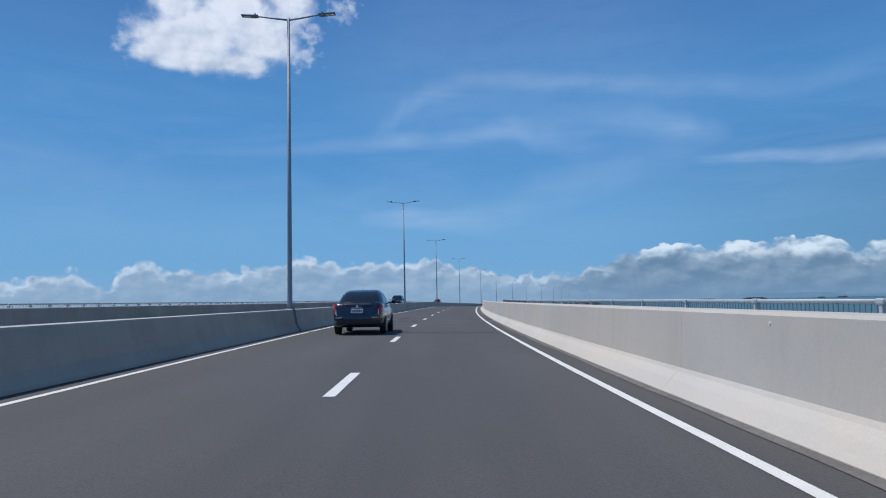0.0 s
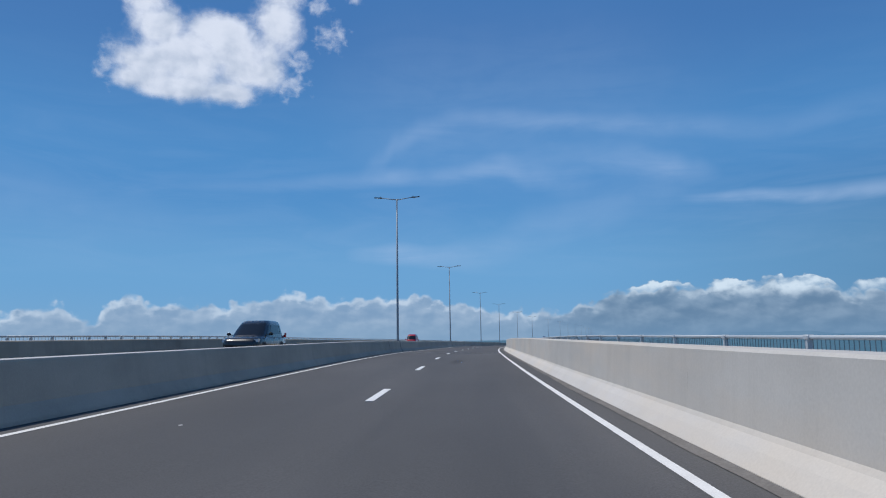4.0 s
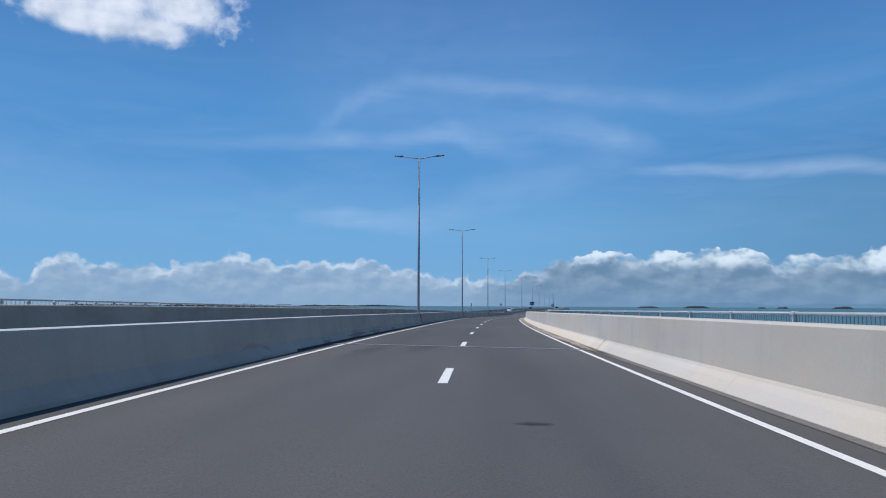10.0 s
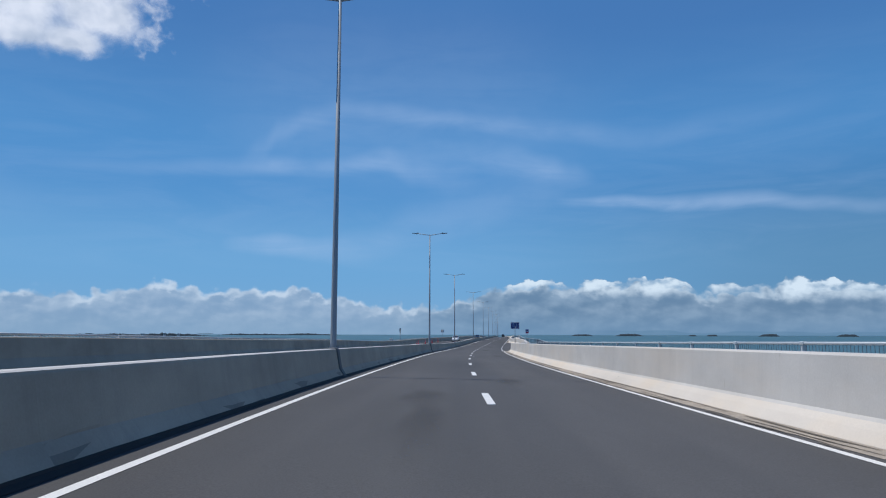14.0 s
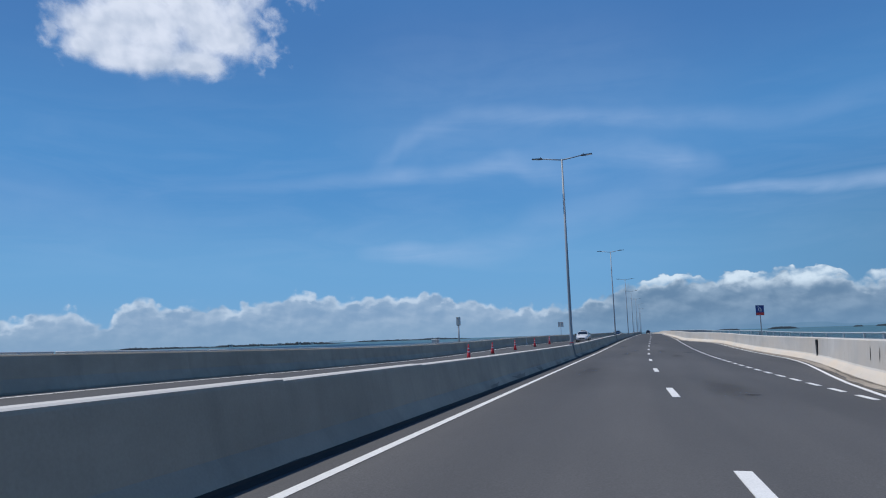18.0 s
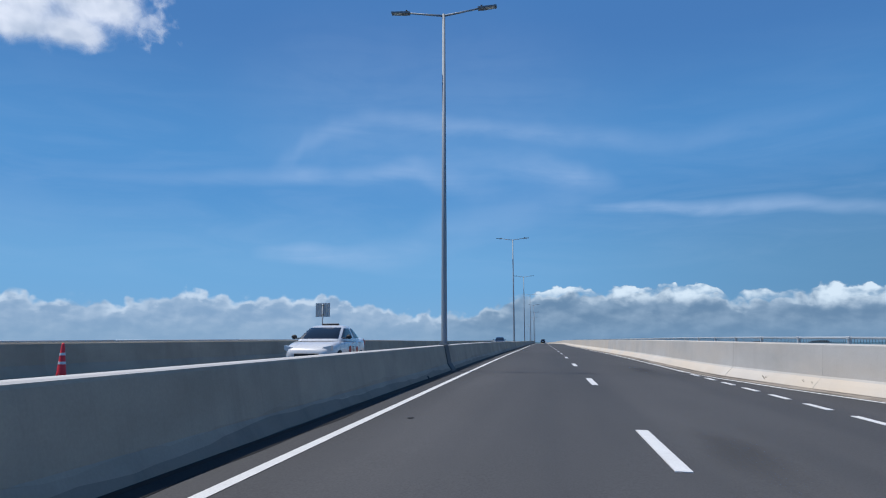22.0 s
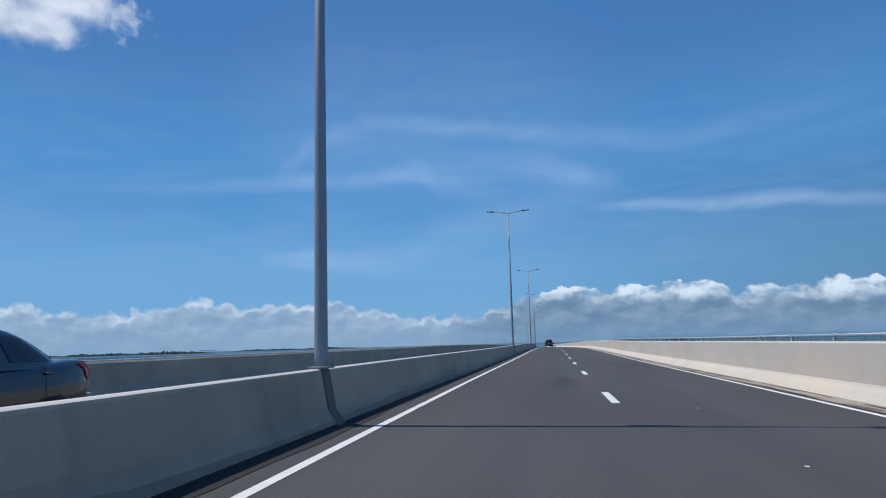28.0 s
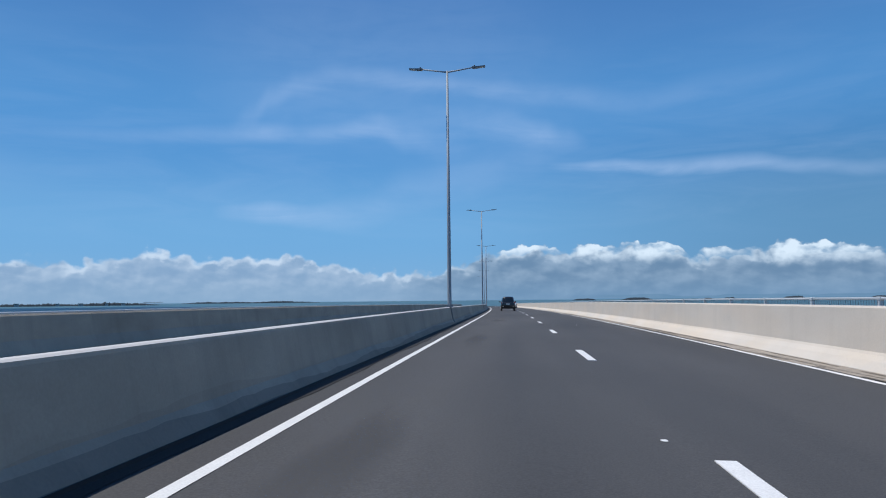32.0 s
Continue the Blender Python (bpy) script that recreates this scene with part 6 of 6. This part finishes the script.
    box(bm, -0.2, rear + py, pz, 0.2, rear + py + 0.05, pz + 0.14, 0.006)
    pl = part("number_plate", bm, SIGN_WHITE, root, "white number plate with dark bars")
    for k in range(6):
        bm = bmesh.new()
        box(bm, -0.16 + k * 0.058, rear + py - 0.007, pz + 0.035, -0.13 + k * 0.058, rear + py + 0.001, pz + 0.105)
        part("plate_bar", bm, PLASTIC, pl)
    bm = bmesh.new()
    box(bm, -0.17, rear + py - (0.012 if tail_z else -0.045), pz + 0.165, 0.17, rear + py + (0.05 if tail_z else 0.16), pz + 0.185, 0.006)
    part("chrome_trim", bm, CHROME, root, "chrome strip")
    bm = bmesh.new()
    off = 0.0 if tail_z else 0.075
    tube(bm, [(0, rear + py + 0.03 + off * 1.3, pz + 0.225), (0, rear + py - 0.008 + off, pz + 0.225)], [0.045, 0.04], 14)
    part("badge", bm, CHROME, root, "small round chrome badge")
    if tail_z:
        bm = bmesh.new()
        box(bm, -width / 2 + 0.12, rear - 0.005, 0.30, width / 2 - 0.12, rear + 0.12, 0.40, 0.02)
        part("lower_bumper", bm, PLASTIC, root)
    bm = bmesh.new()
    box(bm, -0.42, front - 0.10, 0.42, 0.42, front + 0.012, 0.56, 0.02)
    part("grille", bm, PLASTIC, root)
    for x in (-0.38, 0.22):
        bm = bmesh.new()
        tube(bm, [(x, belt[1] + 0.12, belt[0] + 0.03), (x + 0.48, belt[1] + 0.03, belt[0] + 0.10)], 0.008, 5)
        part("wiper_blade", bm, PLASTIC, root)
    if tail_z is None:
        bm = bmesh.new()
        tube(bm, [(-0.62, rear + 0.23, 1.03), (-0.45, rear + 0.15, 1.062), (0, rear + 0.12, 1.07), (0.45, rear + 0.15, 1.062), (0.62, rear + 0.23, 1.03)], [0.008, 0.012, 0.013, 0.012, 0.008], 8)
        part("boot_lip", bm, body_paint, root, smooth=True)
        bm = bmesh.new()
        tube(bm, [(0, -0.62, 1.49), (0, -0.67, 1.535)], [0.014, 0.006], 6)
        part("aerial", bm, PLASTIC, root)
        bm = bmesh.new()
        box(bm, -0.12, -1.52, 1.10, 0.12, -1.46, 1.125, 0.008)
        part("high_brake_light", bm, TAIL, root)
        for side in (-1, 1):
            part("boot_gap", hull_patch(stations, side, ((-2.24, -2.155), (-2.235, -2.15), (3.2, 5.3)), 0.004), PLASTIC, root)
    for nm, mat, b0, bev in extras:
        bm = bmesh.new()
        box(bm, *b0, bev)
        part(nm, bm, mat, root)
    return root


SEDAN_HULL = [(-2.30, 0.22, 0.50, 0.555), (-2.29, 0.46, 0.45, 0.61), (-2.265, 0.60, 0.38, 0.69), (-2.22, 0.68, 0.33, 0.80), (-2.17, 0.735, 0.29, 0.95), (-2.10, 0.78, 0.27, 1.035), (-1.98, 0.815, 0.25, 1.06), (-1.82, 0.835, 0.24, 1.055), (-1.4, 0.8475, 0.22, 1.03), (-0.6, 0.8475, 0.21, 0.99), (0.5, 0.8475, 0.21, 0.965),
              (1.1, 0.84, 0.22, 0.95), (1.6, 0.82, 0.24, 0.88), (2.0, 0.76, 0.28, 0.78), (2.16, 0.66, 0.34, 0.68), (2.22, 0.5, 0.42, 0.60)]
SEDAN_RINGS = [(0.95, 0.805, -1.86, 1.32), (1.04, 0.785, -1.72, 1.12), (1.14, 0.75, -1.54, 0.92), (1.24, 0.71, -1.36, 0.70), (1.34, 0.665, -1.15, 0.46), (1.42, 0.615, -0.94, 0.22), (1.47, 0.555, -0.74, 0.02), (1.495, 0.46, -0.5, -0.15), (1.505, 0.32, -0.34, -0.28)]
SEDAN_PANES = [("rear_window", 226, 314, 1.07, 1.42, 3, -3), ("windscreen", 48, 132, 1.02, 1.41, -2, 2), ("side_window", -31, -1.5, 1.05, 1.38, 5, 0), ("side_window", 0, 35, 1.05, 1.38, 0, -6),
               ("side_window", 181.5, 211, 1.05, 1.38, 0, -5), ("side_window", 145, 180, 1.05, 1.38, 6, 0)]


def sedan(label, paint):
    return car("sedan", label, paint, SEDAN_HULL, SEDAN_RINGS, (0.3, -1.3, 1.3), 1.695, (0.71, 0.008), SEDAN_PANES, None, (0.62, 0.8, 0.4), (1.0, 0.72))


TALL_HULL = [(-2.3, 0.76, 0.42, 0.95), (-2.24, 0.84, 0.34, 1.05), (-1.5, 0.88, 0.32, 1.06), (0.0, 0.885, 0.30, 1.04), (1.1, 0.88, 0.32, 1.03), (1.8, 0.86, 0.34, 1.0), (2.2, 0.78, 0.38, 0.9), (2.32, 0.6, 0.46, 0.76)]
TALL_RINGS = [(0.98, 0.85, -2.24, 1.45), (1.1, 0.83, -2.2, 1.25), (1.35, 0.77, -2.12, 0.9), (1.62, 0.70, -2.02, 0.5), (1.74, 0.64, -1.9, 0.25), (1.79, 0.52, -1.7, 0.05), (1.80, 0.36, -1.4, -0.2)]
TALL_PANES = [("rear_window", 230, 310, 1.16, 1.58, 2, -2), ("windscreen", 48, 132, 1.1, 1.64, -2, 2), ("side_window", -40, -10, 1.14, 1.58, 2, 0), ("side_window", -6, 12, 1.14, 1.58, 0, 0), ("side_window", 15, 36, 1.14, 1.58, 0, -6),
              ("side_window", 190, 220, 1.14, 1.58, 0, -2), ("side_window", 168, 186, 1.14, 1.58, 0, 0), ("side_window", 144, 165, 1.14, 1.58, 6, 0)]


def tall_car(name, label, paint):
    return car(name, label, paint, TALL_HULL, TALL_RINGS, (0.36, -1.4, 1.42), 1.77, (0.8, -0.022), TALL_PANES, (0.98, 1.22, 0.14, 0.12), (0.74, 0.92, 0.36), (1.06, 0.85))


MICRO_HULL = [(-1.66, 0.66, 0.40, 0.95), (-1.62, 0.72, 0.30, 1.0), (-1.2, 0.74, 0.28, 1.02), (0.0, 0.74, 0.26, 1.02), (1.0, 0.74, 0.27, 1.0), (1.5, 0.735, 0.30, 0.98), (1.66, 0.70, 0.34, 0.94), (1.72, 0.62, 0.42, 0.88)]
MICRO_RINGS = [(0.9, 0.725, -1.63, 1.62), (1.05, 0.72, -1.62, 1.50), (1.35, 0.69, -1.60, 1.24), (1.6, 0.655, -1.56, 1.02), (1.74, 0.61, -1.48, 0.86), (1.81, 0.5, -1.36, 0.66), (1.83, 0.34, -1.1, 0.4)]
MICRO_PANES = [("rear_window", 232, 308, 1.14, 1.6, 2, -2), ("windscreen", 46, 134, 1.05, 1.6, 0, 0), ("side_window", -40, -4, 1.1, 1.58, 2, 0), ("side_window", 2, 34, 1.1, 1.58, 0, -4), ("side_window", 184, 220, 1.1, 1.58, 0, -2), ("side_window", 146, 178, 1.1, 1.58, 4, 0)]


def micro_van(label, paint):
    return car("minivan", label, paint, MICRO_HULL, MICRO_RINGS, (0.28, -1.05, 1.05), 1.48, (0.6, -0.022), MICRO_PANES, (0.8, 1.05, 0.12, 0.1), (0.66, 0.82, 0.3), (1.02, 1.2),
               [("front_stripe", CHROME, (-0.5, 1.6, 0.90, 0.5, 1.69, 0.925), 0.005), ("front_bumper", SIGN_WHITE, (-0.6, 1.62, 0.46, 0.6, 1.745, 0.50), 0.01)])


near_sedan = sedan("glossy dark blue sedan driving in the inner lane", NAVY)
near_sedan.matrix_world = stand(29.75, -1.41, turn=-0.3)
tall_car("sport_utility_vehicle", "black sport utility vehicle far ahead in the inner lane", BLACK).matrix_world = stand(690.0, -1.35)
micro_van("small bright red minivan on the opposite carriageway", RED_PAINT).matrix_world = stand(183.4, -10.2, turn=180)
taxi = sedan("white taxi sedan with red door marks on the opposite carriageway", WHITE_PAINT)
bm = bmesh.new()
box(bm, -0.3, -0.4, 1.50, 0.3, -0.24, 1.56, 0.02)
part("roof_sign", bm, PLASTIC, taxi, "low dark roof sign")
for y, r, mat in ((0.12, 0.16, SIGN_RED), (-0.78, 0.13, SIGN_RED)):
    for side in (-1, 1):
        bm = bmesh.new()
        bm.faces.new([bm.verts.new((side * 0.8535, y + r * math.cos(q), 0.66 + r * 0.8 * math.sin(q))) for q in [2 * math.pi * k / 20 for k in range(20)]])
        part("door_mark", bm, mat, taxi, "round red door mark")
for side in (-1, 1):
    for k in range(4):
        bm = bmesh.new()
        box(bm, side * 0.846, -0.42, 0.60 + k * 0.045, side * 0.8545, -0.22, 0.622 + k * 0.045)
        part("text_bar", bm, PLASTIC, taxi)
taxi.matrix_world = stand(434.6, -8.7, turn=180)
copy_thing(near_sedan, stand(531.0, -8.5, turn=180))["label"] = "dark sedan on the opposite carriageway"
tall_car("sport_utility_vehicle", "dark grey sport utility vehicle on the opposite carriageway", BLACK).matrix_world = stand(110.5, -8.6, turn=180)
sedan("silver-white sedan far ahead in the outer lane", WHITE_PAINT).matrix_world = stand(765.0, 1.7)
